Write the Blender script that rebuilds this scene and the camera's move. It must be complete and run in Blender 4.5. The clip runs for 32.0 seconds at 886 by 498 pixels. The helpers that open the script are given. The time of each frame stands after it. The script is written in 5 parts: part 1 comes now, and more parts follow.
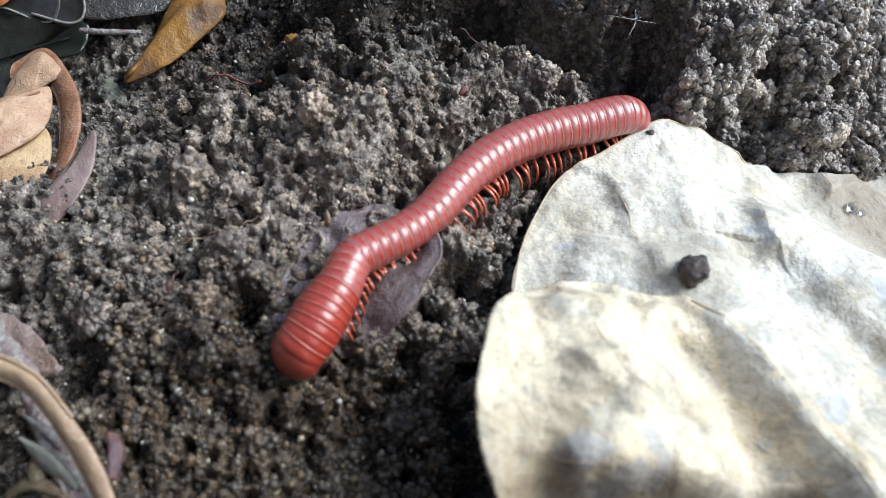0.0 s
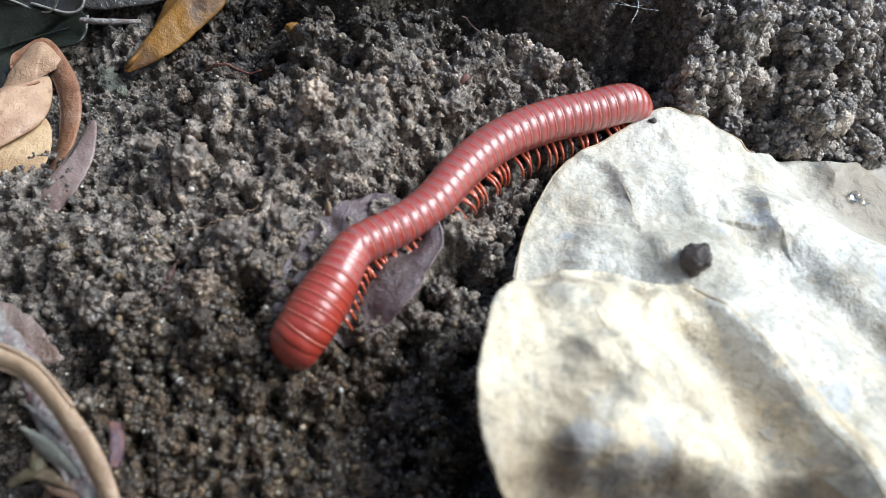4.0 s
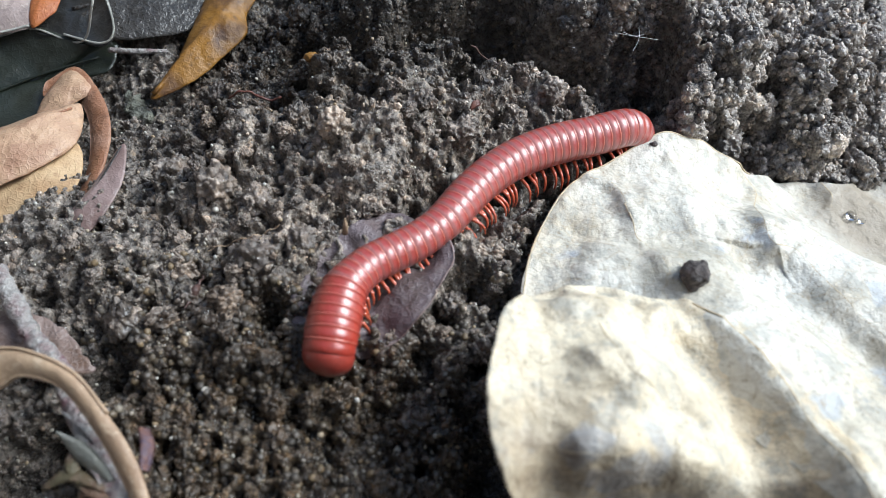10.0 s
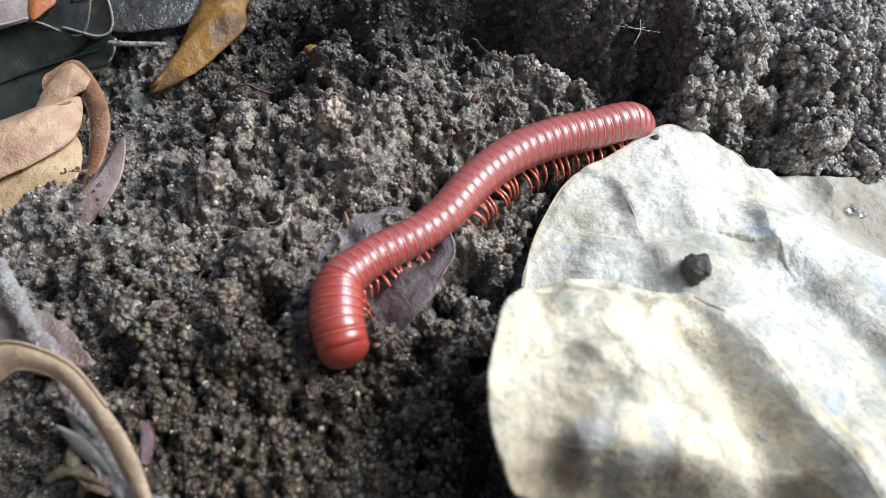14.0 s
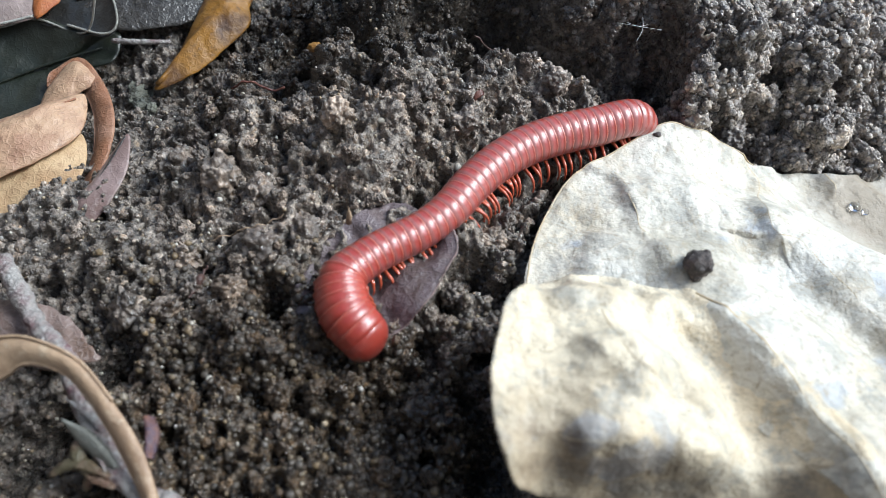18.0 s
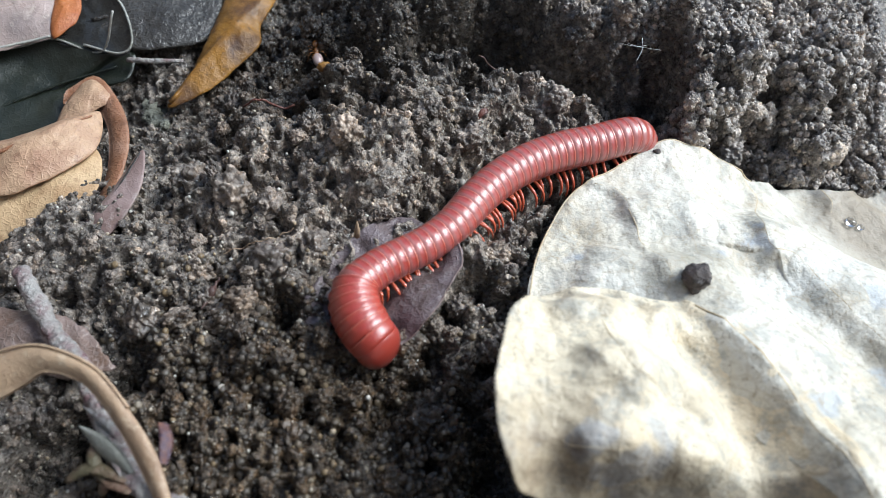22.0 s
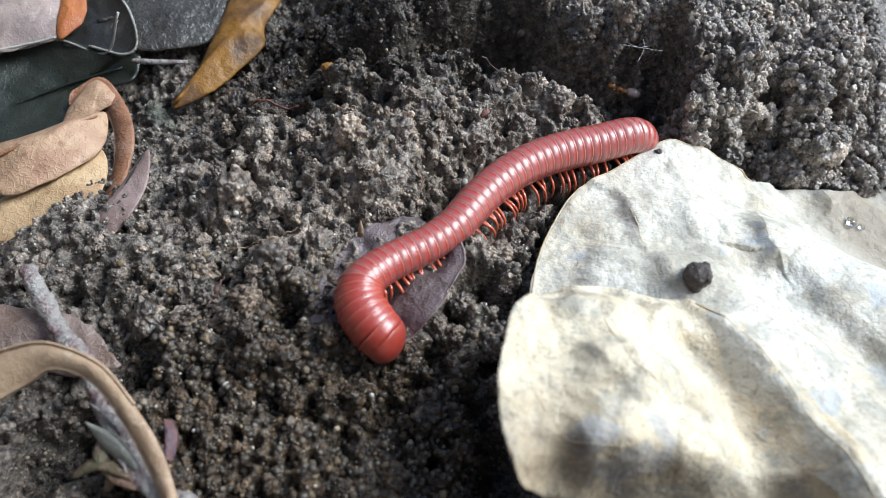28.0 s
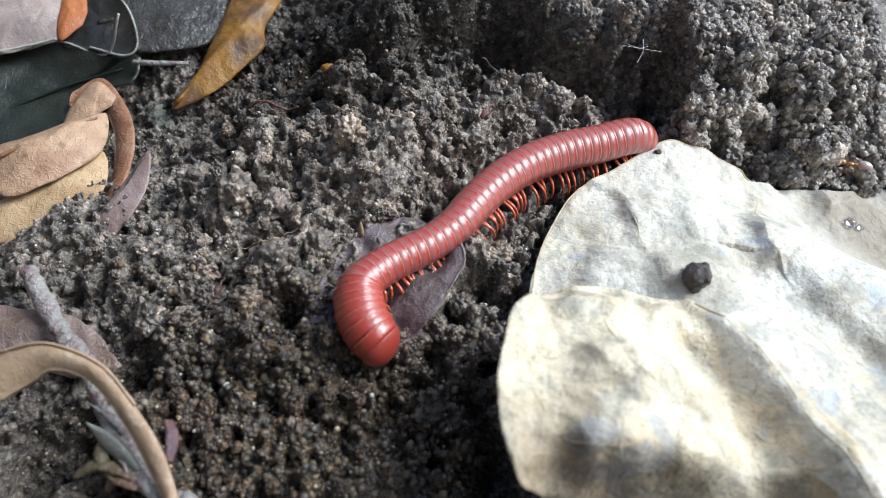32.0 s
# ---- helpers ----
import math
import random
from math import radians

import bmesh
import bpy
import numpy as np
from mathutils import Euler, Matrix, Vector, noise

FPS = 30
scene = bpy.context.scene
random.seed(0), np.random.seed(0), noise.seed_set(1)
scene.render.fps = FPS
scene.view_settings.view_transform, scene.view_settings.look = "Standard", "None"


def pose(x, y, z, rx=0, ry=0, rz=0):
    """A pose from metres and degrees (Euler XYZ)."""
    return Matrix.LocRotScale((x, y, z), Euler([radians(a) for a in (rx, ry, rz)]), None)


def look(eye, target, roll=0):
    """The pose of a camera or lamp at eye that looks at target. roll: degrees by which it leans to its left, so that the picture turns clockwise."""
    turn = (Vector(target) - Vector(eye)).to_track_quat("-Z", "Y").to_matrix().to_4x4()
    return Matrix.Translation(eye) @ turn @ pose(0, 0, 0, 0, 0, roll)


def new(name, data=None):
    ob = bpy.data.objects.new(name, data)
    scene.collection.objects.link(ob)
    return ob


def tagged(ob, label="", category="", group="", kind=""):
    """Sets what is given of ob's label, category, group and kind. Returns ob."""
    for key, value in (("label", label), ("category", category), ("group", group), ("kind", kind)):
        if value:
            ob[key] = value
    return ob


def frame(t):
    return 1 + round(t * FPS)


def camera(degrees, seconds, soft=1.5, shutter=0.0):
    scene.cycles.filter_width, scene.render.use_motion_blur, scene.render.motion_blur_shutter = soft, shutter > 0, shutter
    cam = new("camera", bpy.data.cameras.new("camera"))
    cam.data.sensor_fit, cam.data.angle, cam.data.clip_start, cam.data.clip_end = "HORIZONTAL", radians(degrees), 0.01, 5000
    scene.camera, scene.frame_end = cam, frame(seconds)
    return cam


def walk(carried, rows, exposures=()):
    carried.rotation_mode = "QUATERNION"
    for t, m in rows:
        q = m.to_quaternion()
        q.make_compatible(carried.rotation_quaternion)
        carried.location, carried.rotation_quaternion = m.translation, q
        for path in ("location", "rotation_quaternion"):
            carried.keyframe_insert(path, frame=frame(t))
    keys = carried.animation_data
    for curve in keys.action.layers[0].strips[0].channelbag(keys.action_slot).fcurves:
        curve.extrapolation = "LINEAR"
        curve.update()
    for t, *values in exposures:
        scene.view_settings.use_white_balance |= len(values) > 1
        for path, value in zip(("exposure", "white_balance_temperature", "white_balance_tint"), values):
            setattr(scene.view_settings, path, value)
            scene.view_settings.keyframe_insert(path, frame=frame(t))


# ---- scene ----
cam = camera(60, 32.0, soft=0.9)
PATH = [
    (0.0, pose(-0.001548, -0.028281, 0.058295, 25.643, -2.515, -0.292)),
    (0.5, pose(-0.001476, -0.028245, 0.057827, 25.200, -2.496, -0.324)),
    (1.0, pose(-0.001499, -0.028386, 0.057734, 25.227, -2.465, -0.316)),
    (1.5, pose(-0.001439, -0.028386, 0.057700, 25.137, -2.422, -0.348)),
    (2.0, pose(-0.001474, -0.028570, 0.058031, 25.453, -2.399, -0.329)),
    (2.5, pose(-0.001477, -0.028523, 0.058058, 25.381, -2.364, -0.347)),
    (3.0, pose(-0.001472, -0.028612, 0.057946, 25.326, -2.333, -0.309)),
    (3.5, pose(-0.001428, -0.028504, 0.057976, 25.194, -2.288, -0.323)),
    (5.5, pose(-0.001446, -0.028416, 0.057984, 24.975, -2.286, -0.323)),
    (6.0, pose(-0.001451, -0.028489, 0.058014, 25.041, -2.272, -0.328)),
    (6.5, pose(-0.001447, -0.028615, 0.058093, 25.185, -2.233, -0.322)),
    (7.0, pose(-0.001440, -0.028667, 0.058211, 25.353, -2.269, -0.358)),
    (7.5, pose(-0.001294, -0.028317, 0.058806, 25.342, -2.154, -0.403)),
    (8.0, pose(-0.001368, -0.028730, 0.058632, 25.640, -2.197, -0.385)),
    (8.5, pose(-0.001456, -0.028770, 0.059203, 25.697, -2.097, -0.330)),
    (9.0, pose(-0.001663, -0.029834, 0.060645, 26.401, -1.729, -0.121)),
    (9.5, pose(-0.001680, -0.030293, 0.061297, 27.053, -1.619, -0.102)),
    (10.0, pose(-0.001720, -0.030325, 0.060858, 26.734, -1.679, -0.023)),
    (10.5, pose(-0.001824, -0.030594, 0.061047, 26.980, -1.697, 0.022)),
    (11.0, pose(-0.001812, -0.030552, 0.060828, 26.856, -1.699, -0.005)),
    (11.5, pose(-0.001795, -0.030525, 0.060919, 26.755, -1.668, 0.026)),
    (12.0, pose(-0.001758, -0.030532, 0.060796, 26.665, -1.654, 0.015)),
    (12.5, pose(-0.001740, -0.030432, 0.060978, 26.625, -1.614, 0.016)),
    (13.0, pose(-0.001718, -0.030481, 0.060811, 26.613, -1.619, -0.000)),
    (13.5, pose(-0.001714, -0.030404, 0.060642, 26.447, -1.621, -0.008)),
    (14.0, pose(-0.001746, -0.030293, 0.060643, 26.306, -1.658, -0.020)),
    (14.5, pose(-0.001715, -0.030449, 0.060665, 26.444, -1.636, 0.003)),
    (16.5, pose(-0.001762, -0.030381, 0.060681, 26.420, -1.727, -0.075)),
    (17.0, pose(-0.001712, -0.030633, 0.060577, 26.568, -1.648, -0.027)),
    (17.5, pose(-0.001696, -0.030409, 0.060393, 26.178, -1.603, -0.025)),
    (18.0, pose(-0.001856, -0.030762, 0.060744, 26.334, -1.565, 0.084)),
    (18.5, pose(-0.001934, -0.030951, 0.060893, 26.402, -1.550, 0.155)),
    (19.0, pose(-0.001857, -0.031109, 0.061249, 26.769, -1.490, 0.153)),
    (19.5, pose(-0.001855, -0.031004, 0.061721, 26.893, -1.455, 0.104)),
    (20.0, pose(-0.001891, -0.031457, 0.062445, 27.672, -1.384, 0.102)),
    (20.5, pose(-0.001938, -0.031656, 0.062488, 27.845, -1.451, 0.164)),
    (21.0, pose(-0.001946, -0.031641, 0.061933, 27.439, -1.438, 0.185)),
    (21.5, pose(-0.002010, -0.031848, 0.062094, 27.420, -1.352, 0.272)),
    (22.0, pose(-0.002094, -0.031911, 0.062359, 27.556, -1.401, 0.287)),
    (22.5, pose(-0.002162, -0.031906, 0.061879, 27.264, -1.455, 0.287)),
    (23.0, pose(-0.002008, -0.031893, 0.061949, 27.255, -1.358, 0.308)),
    (23.5, pose(-0.002202, -0.032038, 0.062377, 27.540, -1.407, 0.283)),
    (24.0, pose(-0.002161, -0.032121, 0.062476, 27.660, -1.398, 0.303)),
    (24.5, pose(-0.002114, -0.032144, 0.062920, 27.891, -1.343, 0.289)),
    (25.0, pose(-0.002053, -0.032025, 0.062714, 27.646, -1.288, 0.265)),
    (25.5, pose(-0.002177, -0.032238, 0.062773, 27.818, -1.366, 0.298)),
    (27.5, pose(-0.002126, -0.032215, 0.063075, 27.707, -1.218, 0.315)),
    (28.0, pose(-0.002205, -0.032423, 0.062698, 27.714, -1.297, 0.363)),
    (28.5, pose(-0.002167, -0.032501, 0.062635, 27.789, -1.294, 0.345)),
    (29.0, pose(-0.002127, -0.032279, 0.062872, 27.691, -1.266, 0.292)),
    (29.5, pose(-0.002116, -0.032430, 0.062797, 27.792, -1.235, 0.317)),
    (30.0, pose(-0.002136, -0.032320, 0.062525, 27.542, -1.276, 0.309)),
    (30.5, pose(-0.002162, -0.032388, 0.063138, 27.853, -1.213, 0.288)),
    (31.0, pose(-0.002128, -0.032402, 0.062834, 27.712, -1.230, 0.334)),
    (31.5, pose(-0.002180, -0.032401, 0.062839, 27.747, -1.264, 0.307)),
    (32.0, pose(-0.002142, -0.032468, 0.062843, 27.738, -1.233, 0.335)),
]
walk(cam, PATH, exposures=[(0.0, 0.14, 5780, 4), (32.0, 0.14, 5780, 4)])
cam.data.dof.use_dof = True
cam.data.dof.focus_distance = 0.0785
cam.data.dof.aperture_fstop = 33.0

# ---------------------------------------------------------------- light
SUN_EL, SUN_AZ = radians(42), radians(70)      # azimuth from +y towards +x
world = bpy.data.worlds.new("sky")
scene.world = world
world.use_nodes = True
wn = world.node_tree.nodes
sky = wn.new("ShaderNodeTexSky")
sky.sky_type, sky.sun_disc = "NISHITA", False
sky.sun_elevation, sky.sun_rotation = SUN_EL, SUN_AZ
wn["Background"].inputs["Strength"].default_value = 0.15
sky.dust_density, sky.air_density, sky.ozone_density = 2.0, 1.0, 0.8
world.node_tree.links.new(sky.outputs[0], wn["Background"].inputs["Color"])
sun = new("sun", bpy.data.lights.new("sun", "SUN"))
sun.data.energy, sun.data.angle, sun.data.color = 4.3, radians(32), (1.0, 0.995, 0.975)
sun.matrix_world = look((math.sin(SUN_AZ) * math.cos(SUN_EL), math.cos(SUN_AZ) * math.cos(SUN_EL), math.sin(SUN_EL)), (0, 0, 0))

MM = 0.001
rng = np.random.default_rng(7)


# ---------------------------------------------------------------- materials
def material(name, build):
    m = bpy.data.materials.new(name)
    m.use_nodes = True
    build(m.node_tree, m.node_tree.nodes["Principled BSDF"])
    return m


def node(tree, kind, **inputs):
    n = tree.nodes.new(kind)
    for key, value in inputs.items():
        n.inputs[key.replace("_", " ")].default_value = value
    return n


def coords(tree):
    return tree.nodes.new("ShaderNodeTexCoord").outputs["Object"]


def noise_tex(tree, scale, detail=4, rough=0.6, vec=None):
    n = node(tree, "ShaderNodeTexNoise", Scale=scale, Detail=detail, Roughness=rough)
    tree.links.new(vec or coords(tree), n.inputs["Vector"])
    return n.outputs["Fac"]


def ramp(tree, fac, stops):
    r = tree.nodes.new("ShaderNodeValToRGB")
    el = r.color_ramp.elements
    while len(el) < len(stops):
        el.new(0.5)
    for e, (p, c) in zip(el, stops):
        e.position, e.color = p, (*c, 1)
    tree.links.new(fac, r.inputs[0])
    return r.outputs[0]


def mix(tree, fac, a, b, mode="MIX"):
    m = tree.nodes.new("ShaderNodeMix")
    m.data_type, m.blend_type = "RGBA", mode
    for sock, v in ((m.inputs[0], fac), (m.inputs[6], a), (m.inputs[7], b)):
        if isinstance(v, (float, int)):
            sock.default_value = v
        elif isinstance(v, tuple):
            sock.default_value = (*v, 1)
        else:
            tree.links.new(v, sock)
    return m.outputs[2]


def bump(tree, bsdf, height, dist, strength=1.0):
    b = node(tree, "ShaderNodeBump", Strength=strength, Distance=dist)
    tree.links.new(height, b.inputs["Height"])
    tree.links.new(b.outputs[0], bsdf.inputs["Normal"])


def cells(tree, scale):
    v = node(tree, "ShaderNodeTexVoronoi", Scale=scale)
    tree.links.new(coords(tree), v.inputs["Vector"])
    return v.outputs["Distance"], v.outputs["Color"]


def stain(tree, centre, inner, outer, ragged=0.006, world_space=False):
    """1 within a ragged-edged blot round a point (metres), 0 outside; masks leaf stains and painted shade."""
    v = tree.nodes.new("ShaderNodeVectorMath")
    v.operation = "DISTANCE"
    tree.links.new(tree.nodes.new("ShaderNodeNewGeometry").outputs["Position"] if world_space else coords(tree), v.inputs[0])
    v.inputs[1].default_value = centre
    wob = node(tree, "ShaderNodeMath")
    wob.operation = "MULTIPLY_ADD"
    tree.links.new(noise_tex(tree, 170, 4), wob.inputs[0])
    wob.inputs[1].default_value = ragged * 2
    tree.links.new(v.outputs["Value"], wob.inputs[2])
    r = node(tree, "ShaderNodeMapRange")
    r.inputs[1].default_value, r.inputs[2].default_value = outer + ragged, inner + ragged
    tree.links.new(wob.outputs[0], r.inputs[0])
    return r.outputs[0]


def soil_look(dark, mid, pale, island):
    """Crumbly soil: cloudy tone, shade painted in at set spots, granules each with its own tone and gloss, rounded
    granule relief.
    """
    def build(tree, bsdf):
        col = ramp(tree, noise_tex(tree, 900, 5, 0.65), [(0.34, dark), (0.5, mid), (0.68, pale)])
        patch = ramp(tree, noise_tex(tree, 95, 3), [(0.33, (0.62, 0.58, 0.55)), (0.5, (0.95, 0.94, 0.93)), (0.68, (1.3, 1.27, 1.25))])
        col = mix(tree, 1.0, col, patch, "MULTIPLY")
        # Damp brown soil at the near side, the shade there mixed into its colour.
        damp_shade = mix(tree, stain(tree, (-0.0135, -0.021, 0.0), 0.013, 0.022, world_space=True), (1.0, 1.0, 1.0), (0.38, 0.3, 0.2))
        col = mix(tree, 1.0, col, damp_shade, "MULTIPLY")
        # Shade of the hollows at the back, painted into the soil colour.
        wet_shade = mix(tree, stain(tree, (-0.009, 0.034, -0.003), 0.013, 0.023, world_space=True), (1.0, 1.0, 1.0), (0.38, 0.355, 0.32))
        col = mix(tree, 1.0, col, wet_shade, "MULTIPLY")
        # Shadowed ground beside the yellow leaf, painted in as a darker spot.
        wet_shade = mix(tree, stain(tree, (-0.021, 0.027, -0.005), 0.006, 0.015, world_space=True), (1.0, 1.0, 1.0), (0.55, 0.5, 0.45))
        col = mix(tree, 1.0, col, wet_shade, "MULTIPLY")
        # Two spots where the soil colour is made lighter.
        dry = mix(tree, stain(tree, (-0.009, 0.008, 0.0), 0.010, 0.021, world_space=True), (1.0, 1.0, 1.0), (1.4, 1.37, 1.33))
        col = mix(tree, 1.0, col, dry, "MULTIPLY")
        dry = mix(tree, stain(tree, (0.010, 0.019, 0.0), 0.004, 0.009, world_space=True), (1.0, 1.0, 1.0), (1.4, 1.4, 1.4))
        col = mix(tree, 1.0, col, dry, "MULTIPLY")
        d1, c1 = cells(tree, 2300)
        d2, c2 = cells(tree, 5200)
        g1 = ramp(tree, c1, [(0.0, (0.7, 0.68, 0.66)), (0.55, (1.0, 0.98, 0.95)), (0.8, (1.3, 1.22, 1.14)), (1.0, (1.8, 1.55, 1.25))])
        g2 = ramp(tree, c2, [(0.0, (0.82, 0.81, 0.8)), (0.7, (1.06, 1.05, 1.04)), (1.0, (1.4, 1.36, 1.3))])
        col = mix(tree, 1.0, mix(tree, 1.0, col, g1, "MULTIPLY"), g2, "MULTIPLY")
        if island:
            per = tree.nodes.new("ShaderNodeObjectInfo").outputs["Random"] if island == "object" else tree.nodes.new("ShaderNodeNewGeometry").outputs["Random Per Island"]
            tone = ramp(tree, per, [(0.0, (0.62, 0.60, 0.60)), (0.7, (1.1, 1.07, 1.04)), (0.93, (1.3, 1.22, 1.14)), (1.0, (1.5, 1.4, 1.28))])
            col = mix(tree, 1.0, col, tone, "MULTIPLY")
        tree.links.new(col, bsdf.inputs["Base Color"])
        tree.links.new(ramp(tree, c2, [(0.2, (0.12,) * 3), (0.5, (0.42,) * 3), (1.0, (0.7,) * 3)]), bsdf.inputs["Roughness"])
        bsdf.inputs["Specular IOR Level"].default_value = 0.75
        low = mix(tree, 0.35, d1, d2)
        high = mix(tree, 0.3, ramp(tree, low, [(0.0, (1, 1, 1)), (0.75, (0, 0, 0))]), noise_tex(tree, 7000, 3, 0.75))
        bump(tree, bsdf, high, 0.00032, 0.9)
    return build


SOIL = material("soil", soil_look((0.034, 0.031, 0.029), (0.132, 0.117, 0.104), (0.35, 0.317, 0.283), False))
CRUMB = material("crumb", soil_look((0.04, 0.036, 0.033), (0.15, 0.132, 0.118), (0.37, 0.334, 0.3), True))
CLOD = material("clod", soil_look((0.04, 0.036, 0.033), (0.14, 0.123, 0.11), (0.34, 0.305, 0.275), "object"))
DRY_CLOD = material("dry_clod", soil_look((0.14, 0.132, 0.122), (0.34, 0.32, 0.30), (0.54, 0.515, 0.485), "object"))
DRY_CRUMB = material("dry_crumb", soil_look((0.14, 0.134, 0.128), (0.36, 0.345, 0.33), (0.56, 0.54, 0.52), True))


def grain_look(tree, bsdf):
    geo = tree.nodes.new("ShaderNodeNewGeometry")
    tone = ramp(tree, geo.outputs["Random Per Island"], [(0.0, (0.10, 0.085, 0.07)), (0.35, (0.25, 0.21, 0.17)), (0.6, (0.36, 0.24, 0.11)), (0.8, (0.45, 0.40, 0.32)), (1.0, (0.62, 0.60, 0.56))])
    tree.links.new(mix(tree, 0.35, tone, ramp(tree, noise_tex(tree, 2500), [(0.3, (0.05, 0.045, 0.04)), (0.7, (0.6, 0.55, 0.45))])), bsdf.inputs["Base Color"])
    bsdf.inputs["Roughness"].default_value = 0.3
    bump(tree, bsdf, noise_tex(tree, 3000), 0.0001, 0.5)


GRAIN = material("sand_grain", grain_look)


def gravel_look(tree, bsdf):
    geo = tree.nodes.new("ShaderNodeNewGeometry")
    tone = ramp(tree, geo.outputs["Random Per Island"], [(0.0, (0.035, 0.03, 0.025)), (0.55, (0.07, 0.058, 0.046)), (0.8, (0.13, 0.098, 0.06)), (0.95, (0.25, 0.17, 0.08)), (1.0, (0.3, 0.26, 0.2))])
    tree.links.new(mix(tree, 0.4, tone, ramp(tree, noise_tex(tree, 2500), [(0.3, (0.03, 0.026, 0.022)), (0.7, (0.15, 0.12, 0.09))])), bsdf.inputs["Base Color"])
    bsdf.inputs["Roughness"].default_value = 0.35
    bump(tree, bsdf, noise_tex(tree, 4000), 0.00012, 0.6)


GRAVEL = material("grit_grain", gravel_look)


def pebble_look(tree, bsdf):
    rnd = tree.nodes.new("ShaderNodeObjectInfo").outputs["Random"]
    tone = ramp(tree, rnd, [(0.0, (0.42, 0.39, 0.34)), (0.4, (0.40, 0.29, 0.16)), (0.7, (0.5, 0.46, 0.40)), (1.0, (0.66, 0.64, 0.60))])
    tree.links.new(mix(tree, 0.3, tone, ramp(tree, noise_tex(tree, 2200), [(0.3, (0.08, 0.06, 0.05)), (0.7, (0.7, 0.62, 0.5))])), bsdf.inputs["Base Color"])
    bsdf.inputs["Roughness"].default_value = 0.25
    bump(tree, bsdf, noise_tex(tree, 2600), 0.0001, 0.5)


PEBBLE = material("pale_grain", pebble_look)


def leaf_look(base, blotch, stain, rough=0.6, scale=160, relief=0.0004, veins=0.0):
    """A dry leaf: base colour, cloudy blotches, small stains, a fine net of relief."""
    def build(tree, bsdf):
        col = mix(tree, ramp(tree, noise_tex(tree, scale, 5, 0.6), [(0.42, (0, 0, 0)), (0.66, (1, 1, 1))]), base, blotch)
        col = mix(tree, ramp(tree, noise_tex(tree, scale * 4.5, 5, 0.7), [(0.55, (0, 0, 0)), (0.72, (0.8, 0.8, 0.8))]), col, stain)
        v = tree.nodes.new("ShaderNodeTexVoronoi")
        v.feature = "DISTANCE_TO_EDGE"
        v.inputs["Scale"].default_value = 1500
        tree.links.new(coords(tree), v.inputs["Vector"])
        net = ramp(tree, v.outputs["Distance"], [(0.0, (1, 1, 1)), (0.12, (0, 0, 0))])
        if veins:
            col = mix(tree, ramp(tree, v.outputs["Distance"], [(0.0, (veins,) * 3), (0.07, (0, 0, 0))]), col, stain)
        tree.links.new(col, bsdf.inputs["Base Color"])
        tree.links.new(ramp(tree, noise_tex(tree, scale * 2), [(0.3, (rough - 0.15,) * 3), (0.7, (min(1, rough + 0.15),) * 3)]), bsdf.inputs["Roughness"])
        h = mix(tree, 0.05, noise_tex(tree, scale * 1.6, 5, 0.6), net)
        bump(tree, bsdf, h, relief, 0.8)
    return build


